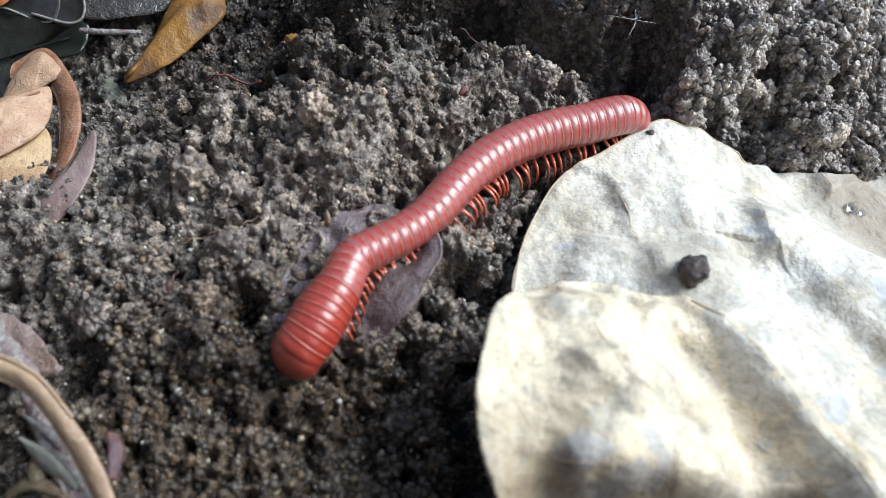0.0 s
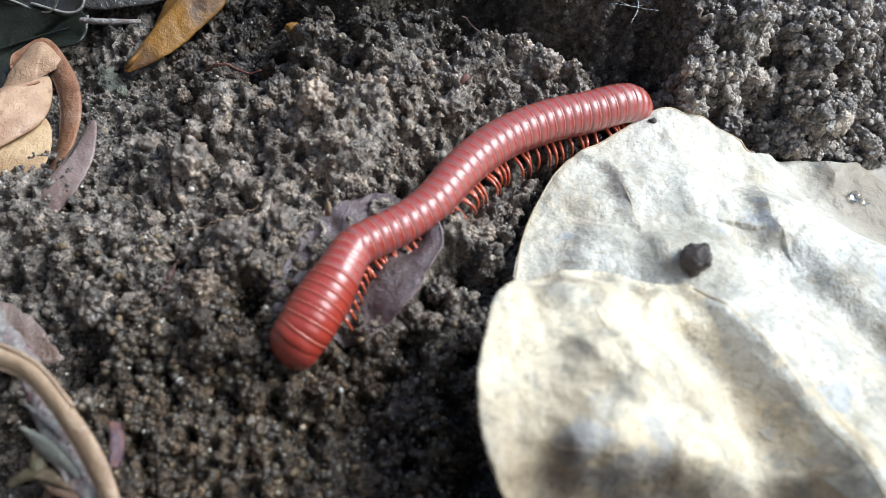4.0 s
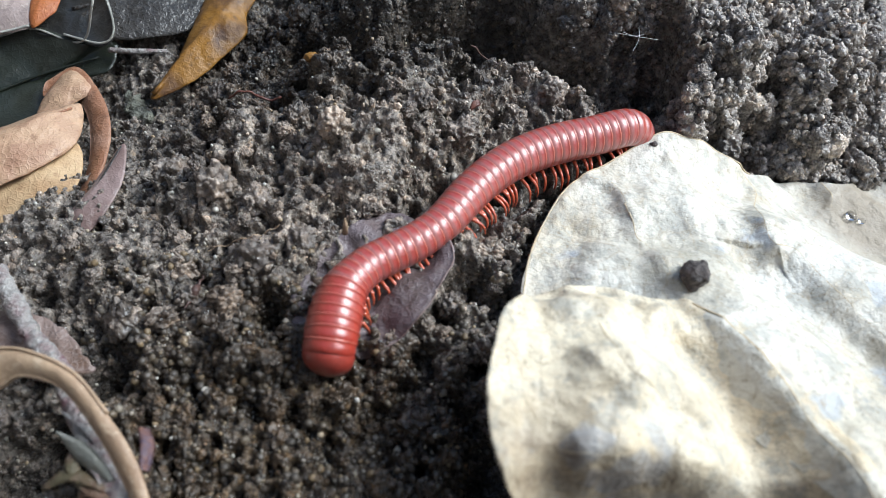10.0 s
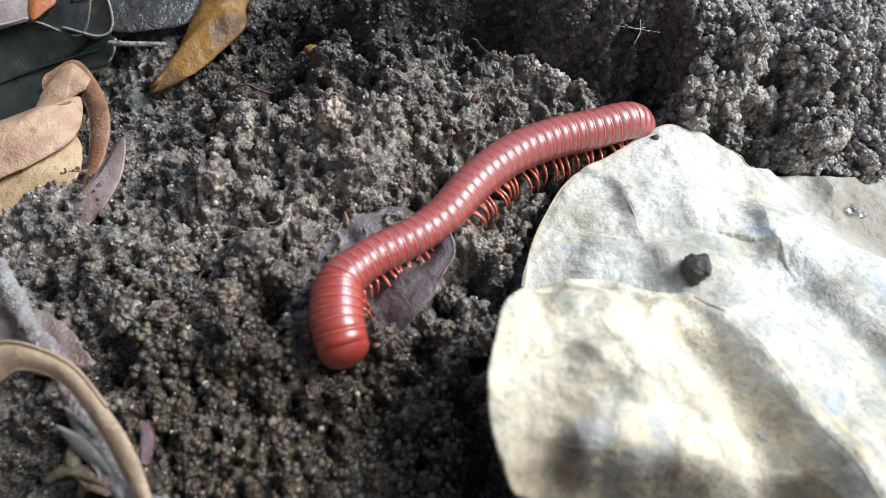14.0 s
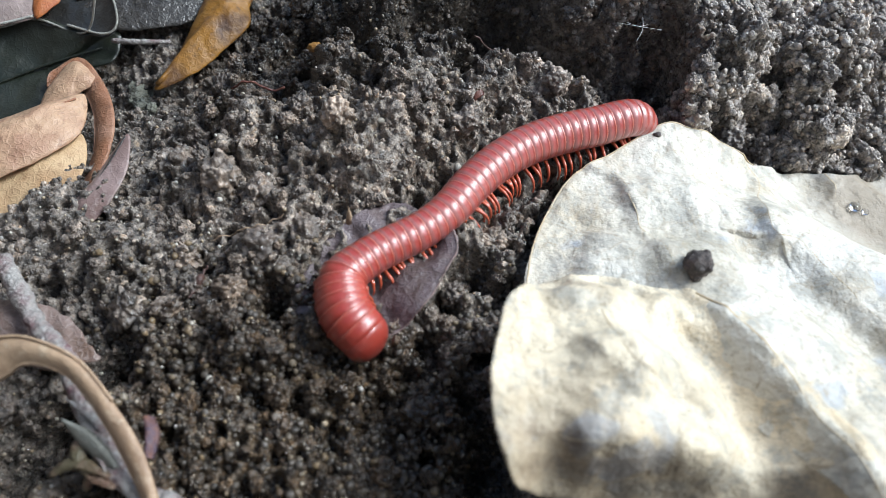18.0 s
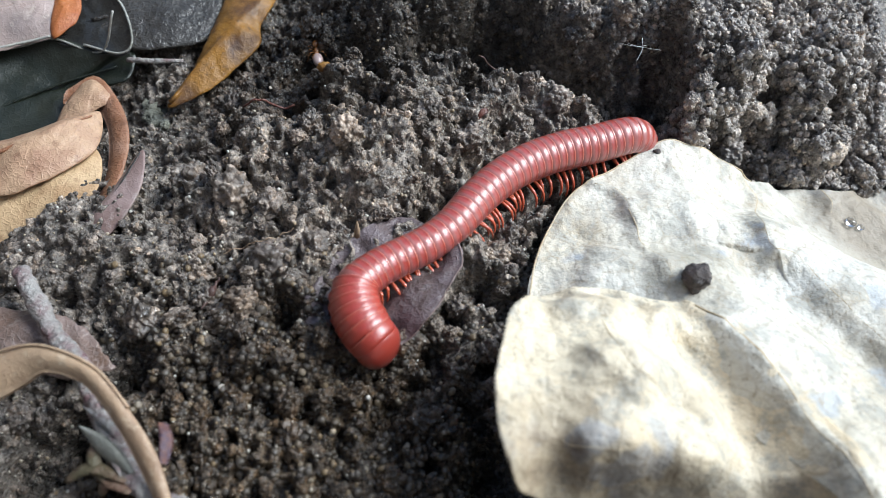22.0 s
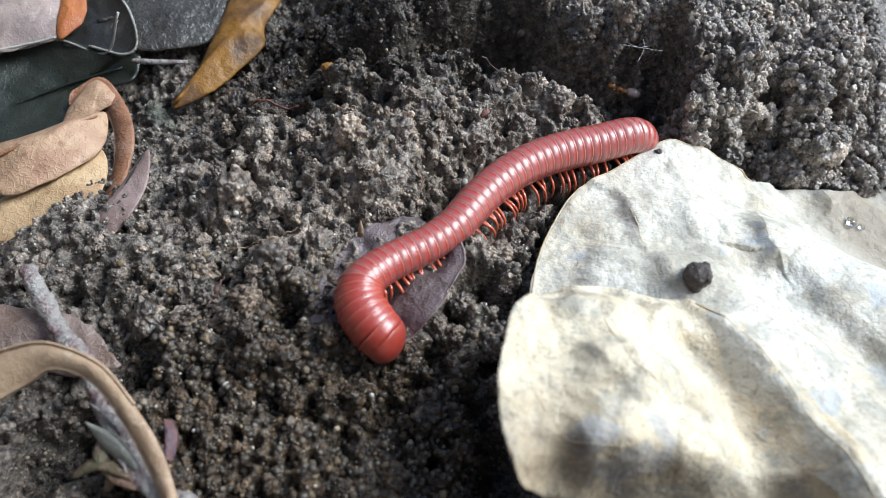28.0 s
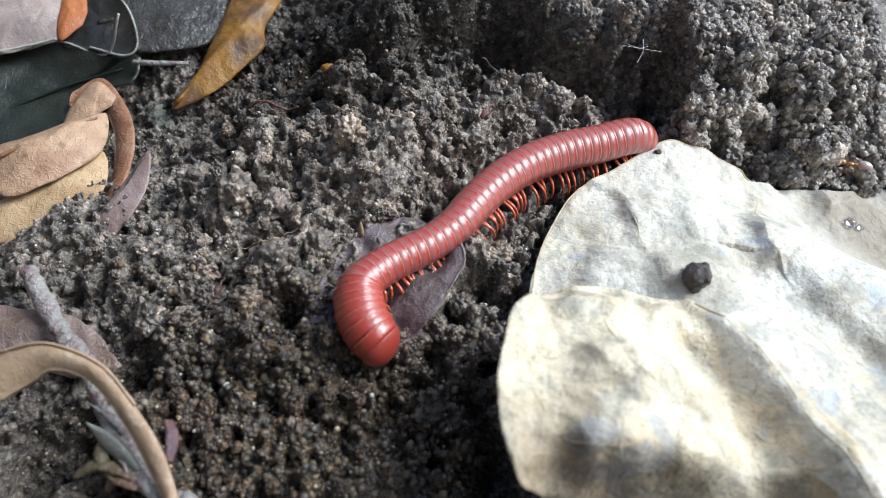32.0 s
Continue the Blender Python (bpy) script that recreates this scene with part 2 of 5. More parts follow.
def pale_leaf_look(white, cream, stain_shade=(), blots=0.55):
    def build(tree, bsdf):
        """Bleached leaf: cream and white clouds, grey-blue weathered patches, tan smears, fine wrinkles."""
        col = ramp(tree, noise_tex(tree, 55, 4, 0.55), [(0.35, white), (0.65, cream)])
        patch = ramp(tree, noise_tex(tree, 330, 7, 0.66), [(0.59, (0, 0, 0)), (0.64, (blots,) * 3)])
        col = mix(tree, patch, col, (0.30, 0.315, 0.33))
        smear = ramp(tree, noise_tex(tree, 170, 6, 0.7), [(0.51, (0, 0, 0)), (0.72, (0.7, 0.7, 0.7))])
        col = mix(tree, smear, col, (0.36, 0.28, 0.17))
        mottle = ramp(tree, noise_tex(tree, 290, 7, 0.74), [(0.5, (0, 0, 0)), (0.59, (0.7, 0.7, 0.7))])
        col = mix(tree, mottle, col, (0.36, 0.345, 0.30))
        blue = ramp(tree, noise_tex(tree, 120, 3, 0.5), [(0.63, (0, 0, 0)), (0.66, (0.55, 0.55, 0.55))])
        col = mix(tree, blue, col, (0.36, 0.40, 0.46))
        speck = ramp(tree, noise_tex(tree, 1900, 4, 0.75), [(0.55, (0, 0, 0)), (0.66, (0.65, 0.65, 0.65))])
        col = mix(tree, speck, col, (0.30, 0.24, 0.16))
        # Spots of stain and of painted shade, each with its own tone.
        for at, inner, outer, tone in stain_shade:
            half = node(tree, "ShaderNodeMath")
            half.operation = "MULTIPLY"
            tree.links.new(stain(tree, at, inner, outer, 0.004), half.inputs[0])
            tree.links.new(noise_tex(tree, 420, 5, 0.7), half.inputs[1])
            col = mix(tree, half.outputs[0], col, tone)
        fleck = ramp(tree, noise_tex(tree, 1100, 4, 0.7), [(0.62, (0, 0, 0)), (0.72, (0.6, 0.6, 0.6))])
        col = mix(tree, fleck, col, (0.30, 0.28, 0.25))
        warp = tree.nodes.new("ShaderNodeVectorMath")
        warp.operation = "MULTIPLY_ADD"
        nt = node(tree, "ShaderNodeTexNoise", Scale=240.0, Detail=3.0)
        tree.links.new(coords(tree), nt.inputs["Vector"])
        tree.links.new(nt.outputs["Color"], warp.inputs[0])
        warp.inputs[1].default_value = (0.003, 0.003, 0.003)
        tree.links.new(coords(tree), warp.inputs[2])
        net = node(tree, "ShaderNodeTexVoronoi", Scale=330.0)
        net.feature = "DISTANCE_TO_EDGE"
        tree.links.new(warp.outputs[0], net.inputs["Vector"])
        lines = ramp(tree, net.outputs["Distance"], [(0.0, (0.32,) * 3), (0.05, (0, 0, 0))])
        col = mix(tree, lines, col, (0.38, 0.29, 0.18))
        wet_shade = stain(tree, (0.022, 0.0155, -0.008), 0.004, 0.009, 0.003)
        col = mix(tree, wet_shade, col, (0.32, 0.27, 0.205))
        tree.links.new(col, bsdf.inputs["Base Color"])
        tree.links.new(ramp(tree, noise_tex(tree, 400), [(0.3, (0.45,) * 3), (0.7, (0.75,) * 3)]), bsdf.inputs["Roughness"])
        wrinkle = mix(tree, 0.35, noise_tex(tree, 190, 5, 0.6), noise_tex(tree, 900, 4, 0.65))
        bump(tree, bsdf, wrinkle, 0.0008, 1.0)
    return build


# Olive spot paints the shade at lower right; tan one stains near the pellet.
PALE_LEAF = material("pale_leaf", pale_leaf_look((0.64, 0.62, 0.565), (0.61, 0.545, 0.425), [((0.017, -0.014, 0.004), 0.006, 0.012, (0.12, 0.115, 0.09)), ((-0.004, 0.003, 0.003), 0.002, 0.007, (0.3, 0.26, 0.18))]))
# Brown stains along the rolled-under edge, its shade mixed into their colour.
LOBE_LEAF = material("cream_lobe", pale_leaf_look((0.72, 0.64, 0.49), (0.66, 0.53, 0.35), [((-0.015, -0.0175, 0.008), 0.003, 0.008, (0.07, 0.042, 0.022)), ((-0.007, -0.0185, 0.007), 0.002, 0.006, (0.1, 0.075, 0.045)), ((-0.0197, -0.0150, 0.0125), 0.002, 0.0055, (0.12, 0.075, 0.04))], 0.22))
BROWN_LEAF = material("brown_leaf", leaf_look((0.25, 0.115, 0.06), (0.36, 0.21, 0.14), (0.11, 0.05, 0.03), 0.45, 260, 0.0007))
TAN_LEAF = material("tan_leaf", leaf_look((0.43, 0.28, 0.175), (0.31, 0.175, 0.11), (0.17, 0.085, 0.05), 0.5, 230, 0.0006))
CREAM_LEAF = material("cream_leaf", leaf_look((0.5, 0.35, 0.2), (0.38, 0.235, 0.12), (0.22, 0.12, 0.06), 0.55, 230, 0.0006))
MAUVE_LEAF = material("mauve_leaf", leaf_look((0.27, 0.195, 0.18), (0.18, 0.115, 0.1), (0.38, 0.32, 0.3), 0.5))
UMBER_LEAF = material("umber_leaf", leaf_look((0.2, 0.145, 0.125), (0.14, 0.085, 0.06), (0.3, 0.25, 0.23), 0.4, 240, 0.0007, 0.3))
YELLOW_LEAF = material("yellow_leaf", leaf_look((0.25, 0.115, 0.012), (0.06, 0.024, 0.008), (0.05, 0.02, 0.01), 0.5, 260))
DARK_LEAF = material("dark_leaf", leaf_look((0.012, 0.015, 0.010), (0.02, 0.023, 0.016), (0.035, 0.036, 0.03), 0.4))
GREY_LEAF = material("grey_leaf", leaf_look((0.05, 0.045, 0.04), (0.024, 0.021, 0.018), (0.11, 0.1, 0.09), 0.3, 260, 0.0008))
ORANGE_LEAF = material("orange_leaf", leaf_look((0.36, 0.12, 0.03), (0.3, 0.085, 0.025), (0.45, 0.18, 0.07), 0.55, 200))
VIOLET_LEAF = material("violet_leaf", leaf_look((0.145, 0.113, 0.118), (0.095, 0.066, 0.06), (0.21, 0.17, 0.175), 0.45, 380, 0.0006, 0.35))
STALK = material("stalk", leaf_look((0.44, 0.31, 0.2), (0.27, 0.175, 0.11), (0.58, 0.47, 0.34), 0.5, 200))
GREY_TWIG = material("grey_twig", leaf_look((0.3, 0.28, 0.26), (0.15, 0.075, 0.08), (0.52, 0.5, 0.48), 0.6, 520, 0.0012))
OLIVE = material("olive_bract", leaf_look((0.095, 0.08, 0.045), (0.14, 0.075, 0.05), (0.05, 0.035, 0.02), 0.5, 420, 0.0009))
RED_TWIG = material("red_twig", leaf_look((0.09, 0.026, 0.018), (0.14, 0.05, 0.03), (0.04, 0.018, 0.014), 0.4, 500))
HUSK = material("husk", leaf_look((0.085, 0.045, 0.036), (0.05, 0.028, 0.024), (0.13, 0.08, 0.06), 0.4, 500))
PELLET = material("pellet", leaf_look((0.05, 0.04, 0.037), (0.13, 0.10, 0.09), (0.22, 0.17, 0.15), 0.5, 800, 0.001))


def fibre_look(tree, bsdf):
    bsdf.inputs["Base Color"].default_value = (0.72, 0.72, 0.70, 1)
    bsdf.inputs["Roughness"].default_value = 0.35


FIBRE = material("fibre", fibre_look)


def shell_look(dark, light):
    def build(tree, bsdf):
        col = mix(tree, noise_tex(tree, 380, 4), dark, light)
        tree.links.new(col, bsdf.inputs["Base Color"])
        bsdf.inputs["Roughness"].default_value = 0.32
        bsdf.inputs["Specular IOR Level"].default_value = 0.7
        bsdf.inputs["Coat Weight"].default_value = 0.5
        bsdf.inputs["Coat Roughness"].default_value = 0.14
        bump(tree, bsdf, noise_tex(tree, 2600, 3), 0.00005, 0.5)
    return build


def band_look(stops, coat=0.35, coat_rough=0.2):
    """Shell of one trunk ring: colours run along the ring's own axis, one run low on the flanks and another over the back."""
    def build(tree, bsdf):
        sep = tree.nodes.new("ShaderNodeSeparateXYZ")
        tree.links.new(coords(tree), sep.inputs[0])
        ax = node(tree, "ShaderNodeMapRange")
        ax.inputs[1].default_value, ax.inputs[2].default_value = -0.00056, 0.0005
        ax.inputs[3].default_value, ax.inputs[4].default_value = -0.06, 0.94
        tree.links.new(sep.outputs[0], ax.inputs[0])
        wob = node(tree, "ShaderNodeMath")
        wob.operation = "MULTIPLY_ADD"
        tree.links.new(noise_tex(tree, 700, 3), wob.inputs[0])
        wob.inputs[1].default_value = 0.12
        tree.links.new(ax.outputs[0], wob.inputs[2])
        low, high = stops
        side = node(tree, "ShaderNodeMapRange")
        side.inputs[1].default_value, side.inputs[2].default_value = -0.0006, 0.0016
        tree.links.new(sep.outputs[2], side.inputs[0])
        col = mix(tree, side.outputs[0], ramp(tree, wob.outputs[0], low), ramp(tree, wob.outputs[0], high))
        tree.links.new(mix(tree, 1.0, col, ramp(tree, noise_tex(tree, 900, 4), [(0.3, (0.85, 0.82, 0.8)), (0.7, (1.12, 1.12, 1.1))]), "MULTIPLY"), bsdf.inputs["Base Color"])
        bsdf.inputs["Roughness"].default_value = 0.38
        bsdf.inputs["Specular IOR Level"].default_value = 0.9
        bsdf.inputs["Coat Weight"].default_value = coat
        bsdf.inputs["Coat Roughness"].default_value = coat_rough
        bump(tree, bsdf, noise_tex(tree, 2600, 3), 0.00006, 0.6)
    return build


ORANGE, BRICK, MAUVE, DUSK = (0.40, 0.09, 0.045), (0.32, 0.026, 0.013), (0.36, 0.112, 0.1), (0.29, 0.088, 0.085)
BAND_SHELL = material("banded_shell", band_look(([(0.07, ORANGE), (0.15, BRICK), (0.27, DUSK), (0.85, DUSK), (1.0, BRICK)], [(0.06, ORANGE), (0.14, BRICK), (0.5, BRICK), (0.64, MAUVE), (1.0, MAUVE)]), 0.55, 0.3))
FRONT_SHELL = material("front_shell", band_look(([(0.08, (0.41, 0.095, 0.065)), (0.17, BRICK), (0.75, (0.33, 0.042, 0.025)), (1.0, (0.3, 0.032, 0.02))], [(0.08, (0.41, 0.095, 0.065)), (0.17, (0.34, 0.036, 0.02)), (0.75, (0.33, 0.032, 0.018)), (1.0, (0.3, 0.028, 0.016))]), 0.4, 0.28))
RED_SHELL = material("red_shell", shell_look((0.26, 0.03, 0.02), (0.34, 0.05, 0.033)))
LEG_RED = material("leg_red", shell_look((0.42, 0.065, 0.026), (0.5, 0.11, 0.05)))
AMBER = material("amber", shell_look((0.26, 0.085, 0.015), (0.42, 0.18, 0.04)))
LARVA = material("larva", shell_look((0.40, 0.27, 0.24), (0.46, 0.36, 0.33)))


def water_look(tree, bsdf):
    bsdf.inputs["Transmission Weight"].default_value = 1.0
    bsdf.inputs["Roughness"].default_value = 0.03
    bsdf.inputs["IOR"].default_value = 1.33


WATER = material("water", water_look)


# ---------------------------------------------------------------- mesh helpers
def mesh_from(name, verts, faces, mats, mat_of=None, smooth=True):
    me = bpy.data.meshes.new(name)
    me.from_pydata([tuple(v) for v in verts], [], [tuple(f) for f in faces])
    for m in mats:
        me.materials.append(m)
    me.polygons.foreach_set("use_smooth", [smooth] * len(me.polygons))
    if mat_of is not None:
        me.polygons.foreach_set("material_index", mat_of)
    me.update()
    return me


def thing(name, me, label, category, group="", kind=""):
    return tagged(new(name, me), label, category, group, kind)


def part(name, me, parent, label=""):
    ob = new(name, me)
    ob.parent = parent
    return tagged(ob, label)


def empty(name, at, label, category, group=""):
    ob = new(name)
    ob.empty_display_size = 0.002
    ob.location = Vector(at) * MM
    return tagged(ob, label, category, group)


def spline(points, n, closed=False):
    """Catmull-Rom through the points, n samples a span."""
    p = np.array(points, float)
    if closed:
        p = np.vstack([p[-1], p, p[0], p[1]])
    else:
        p = np.vstack([2 * p[0] - p[1], p, 2 * p[-1] - p[-2]])
    out = []
    for i in range(1, len(p) - 2):
        for k in range(n):
            u = k / n
            out.append(0.5 * (2 * p[i] + (p[i + 1] - p[i - 1]) * u + (2 * p[i - 1] - 5 * p[i] + 4 * p[i + 1] - p[i + 2]) * u * u + (3 * p[i] - p[i - 1] - 3 * p[i + 1] + p[i + 2]) * u ** 3))
    if not closed:
        out.append(p[-2])
    return np.array(out)


def resample(path, n):
    d = np.r_[0, np.cumsum(np.linalg.norm(np.diff(path, axis=0), axis=1))]
    s = np.linspace(0, d[-1], n)
    return np.stack([np.interp(s, d, path[:, k]) for k in range(path.shape[1])], 1)


def nz(x, y, z, scale):
    return noise.noise(Vector((x, y, z)) * scale)


def kernel(x, y, ctrl, width):
    """Smooth height through control points (x, y, z)."""
    num, den = 0.0, 1e-12
    for cx, cy, cz in ctrl:
        w = 1.0 / (((x - cx) ** 2 + (y - cy) ** 2) / width ** 2 + 0.22) ** 2
        num, den = num + w * cz, den + w
    return num / den


def inside(x, y, poly):
    hit = np.zeros(np.shape(x), bool)
    for (x0, y0), (x1, y1) in zip(poly, np.roll(poly, -1, 0)):
        cross = ((y0 > y) != (y1 > y)) & (x < (x1 - x0) * (y - y0) / (y1 - y0 + 1e-12) + x0)
        hit ^= cross
    return hit


def tube(path, radii, sides=8, squash=1.0):
    """Verts and faces of a tube along a path (mm)."""
    path = np.array(path, float)
    radii = np.broadcast_to(radii, len(path))
    verts, faces = [], []
    up0 = np.array([0.13, 0.21, 0.97])
    for i, p in enumerate(path):
        d = path[min(i + 1, len(path) - 1)] - path[max(i - 1, 0)]
        d = d / (np.linalg.norm(d) + 1e-9)
        a = np.cross(d, up0)
        a /= np.linalg.norm(a) + 1e-9
        b = np.cross(a, d)
        for k in range(sides):
            t = 2 * math.pi * k / sides
            verts.append((p + radii[i] * (math.cos(t) * a + squash * math.sin(t) * b)) * MM)
    n = len(path)
    for i in range(n - 1):
        for k in range(sides):
            k2 = (k + 1) % sides
            faces.append((i * sides + k, i * sides + k2, (i + 1) * sides + k2, (i + 1) * sides + k))
    faces.append(tuple(range(sides))[::-1])
    faces.append(tuple((n - 1) * sides + k for k in range(sides)))
    return verts, faces


def tube_mesh(name, path, radii, mat, sides=8, squash=1.0):
    return mesh_from(name, *tube(path, radii, sides, squash), [mat])


def sheet(name, outline, centre, mat, arch=0.0, ruffle=0.25, freq=0.35, thick=0.12, rings=22, per=9, height=None, ragged=0.06):
    """A thin leaf blade: closed outline of (x, y, z) in mm round a centre, arched and ruffled, with real thickness."""
    rim = spline(outline, per, closed=True)
    c = np.array(centre, float)
    m = len(rim)
    rows = []
    for k in range(1, rings + 1):
        f = k / rings
        row = c + (rim - c) * f
        row[:, 2] = c[2] + (rim[:, 2] - c[2]) * f ** 1.6 + arch * (1 - f * f)
        if height is not None:
            row[:, 2] = height(row[:, 0], row[:, 1])
        for p in row:
            p[2] += ruffle * (nz(p[0], p[1], c[0], freq) + 0.45 * nz(p[0], p[1], c[1], freq * 2.7))
            if k == rings:
                p[:2] += ragged * np.array([nz(p[0], p[1], 3.3, 0.8), nz(p[0], p[1], 7.9, 0.8)]) + ragged * 0.5 * np.array([nz(p[0], p[1], 1.3, 2.4), nz(p[0], p[1], 5.9, 2.4)])
        rows.append(row)
    top = np.vstack([[c + [0, 0, arch]]] + rows)
    if height is not None:
        top[0, 2] = height(c[0], c[1])
    n = len(top)
    low = top - [0, 0, thick]
    verts = np.vstack([top, low]) * MM
    faces = []
    for k in range(m):
        k2 = (k + 1) % m
        faces.append((0, 1 + k, 1 + k2))
        faces.append((n, n + 1 + k2, n + 1 + k))
        for r in range(rings - 1):
            a, b = 1 + r * m, 1 + (r + 1) * m
            faces.append((a + k, b + k, b + k2, a + k2))
            faces.append((n + a + k, n + a + k2, n + b + k2, n + b + k))
        e = 1 + (rings - 1) * m
        faces.append((e + k, n + e + k, n + e + k2, e + k2))
    area = sum(rim[i][0] * rim[(i + 1) % m][1] - rim[(i + 1) % m][0] * rim[i][1] for i in range(m))
    if area < 0:
        faces = [f[::-1] for f in faces]
    return mesh_from(name, verts, faces, [mat])


def strip(name, left, right, mat, n=40, across=8, bow=0.4, thick=0.15, ruffle=0.15):
    """A curled ribbon of leaf between two edge lines (mm)."""
    a, b = resample(spline(left, 10), n), resample(spline(right, 10), n)
    top = []
    for i in range(n):
        for k in range(across + 1):
            f = k / across
            p = a[i] * (1 - f) + b[i] * f
            p[2] += bow * 4 * f * (1 - f) + ruffle * nz(p[0], p[1], 1.7, 0.6)
            top.append(p)
    top = np.array(top)
    low = top - [0, 0, thick]
    N, w = len(top), across + 1
    faces = []
    for i in range(n - 1):
        for k in range(across):
            q = (i * w + k, i * w + k + 1, (i + 1) * w + k + 1, (i + 1) * w + k)
            faces += [q, tuple(N + j for j in q[::-1])]
        for k in (0, across):
            faces.append((i * w + k, (i + 1) * w + k, N + (i + 1) * w + k, N + i * w + k))
    for i in (0, n - 1):
        for k in range(across):
            faces.append((i * w + k, N + i * w + k, N + i * w + k + 1, i * w + k + 1))
    return mesh_from(name, np.vstack([top, low]) * MM, faces, [mat])


# ---------------------------------------------------------------- plan (mm)
# body line of the millipede, tail to neck
SPINE = [(19.9, 15.0, -9.5), (20.4, 15.5, -6.4), (20.2, 15.9, -4.0), (19.3, 15.65, -2.6), (17.84, 14.96, -1.75), (14.74, 13.7, -1.4), (11.83, 12.7, -1.05), (9.05, 11.45, -0.7),
         (6.41, 9.8, -0.3), (3.95, 7.6, 0.1), (2.05, 5.35, 0.42), (0.45, 3.1, 0.72), (-1.15, 1.4, 1.0), (-2.85, 0.0, 1.35), (-4.85, -1.3, 1.75), (-6.2, -2.25, 2.05)]
BODY = spline(SPINE, 12)
RADIUS = 2.0

GROUND = [(-10, -16, -0.3), (-4, -17, -1.3), (-30, -10, -3.2), (-18, 9.4, -0.6), (16, 18, -2.2), (-10, 13, 0.9), (-14.6, -5.6, 0.6), (-36, 4, -2.5), (-31, 13, -7.5),
          (6, 3.7, -1.4), (-22, -10, -0.6), (36, 19, -13), (-17, 20, -3), (-5.6, 12, 1.6), (20, 24, -1.0), (29, 25, 0.8), (2, 24, 0.2), (-22, -3, -1.8), (27, 22, 0.5), (42, 26, -3),
          (46, 20, -13), (-42, 26, -14), (-29, 26, -12), (-44, 12, -11), (-26, -20, -0.8), (0, 50, -4), (-26, 36, -12), (-55, 50, -15), (-60, -5, -8), (0, -45, -3), (50, -30, -6), (24, 4, -8)]

LEAF_A = [(6.9, -4.5), (7.9, 0.1), (9.7, 4.4), (12.5, 8.7), (17.0, 11.9), (22.2, 15.4), (26.2, 15.6), (30.1, 14.9), (33.3, 13.9), (39.6, 15.3), (45.1, 15.0), (52, 16.8), (64, 10),
          (66, -10), (58, -28), (36, -31), (29.5, -25.5), (24, -18), (18, -12), (10, -8)]
LEAF_A_Z = [(7, -4, 0), (8, 0, -1), (9.6, 4.2, -2), (12.5, 9, -2.5), (17, 12, -3), (22.3, 15.3, -3), (26, 15, -4), (30, 14.5, -6), (33.4, 14, -9), (39.6, 15.2, -12), (52, 17, -14),
            (46, 9.7, -11), (21, -3, 1.8), (21, 4, -1.2), (32, 1, -2), (39, -5.6, -0.8), (26.6, -14, 3), (29.6, -22, 5.5), (50, -15, 0), (14, -4, 1.2), (62, 0, -8)]
LOBE = [(4.4, -8.6), (7.2, -6.0), (9.8, -4.9), (12.8, -4.5), (16.9, -5.6), (21.2, -4.9), (25.2, -10.4), (27.9, -15.2), (29.4, -20), (29.6, -23.8), (22, -24.2), (17.5, -23.8), (11.5, -23.2), (7.6, -22.5), (5.3, -22.5), (4.2, -22.2), (3.2, -20.0), (2.7, -17.1), (2.8, -14.5), (3.6, -11.2)]
LOBE_Z = [(4.6, -8.4, 8), (3.5, -11.4, 9), (2.6, -17, 11), (3.3, -20.5, 11), (4.4, -22.6, 9.4), (6.2, -18.8, 9.4), (8, -21.4, 7.6), (11.5, -22.2, 6.4), (17, -22.6, 5), (11.5, -19.6, 10.4), (16.5, -20.2, 8.8), (22, -22.5, 4), (8, -25, 3.5), (15, -26, 1.5), (22, -26, 2), (9, -8, 8), (12, -8, 7.7), (16, -9, 6.5), (20, -8.5, 4.0), (12, -14, 10.3),
          (19, -15, 6.2), (23.5, -15, 3.3), (26.5, -21, 3.6), (9, -20, 11.2), (8.5, -5.4, 3.5), (12.5, -4.6, 2.8), (16.5, -5.2, 2.6), (21, -5.8, 2.2), (24.4, -12, 1.7), (14, -30, 2),
          (5.6, -25.5, 4), (28, -28, 5)]
VIOLET = [(-13.0, -5.6), (-12.4, -3.4), (-11.2, -1.6), (-10.9, -0.2), (-9.2, 1.7), (-7.3, 3.3), (-5.0, 4.3), (-2.6, 3.9), (0.4, 1.6), (1.0, -1.0), (0.2, -2.9), (-1.7, -6.4), (-4.2, -8.7), (-7.0, -9.4), (-10.1, -8.3), (-12.2, -7.4)]


CREST = ((20.0, -4.4), (28.9, -22.8))
CREST_BOW = 1.0
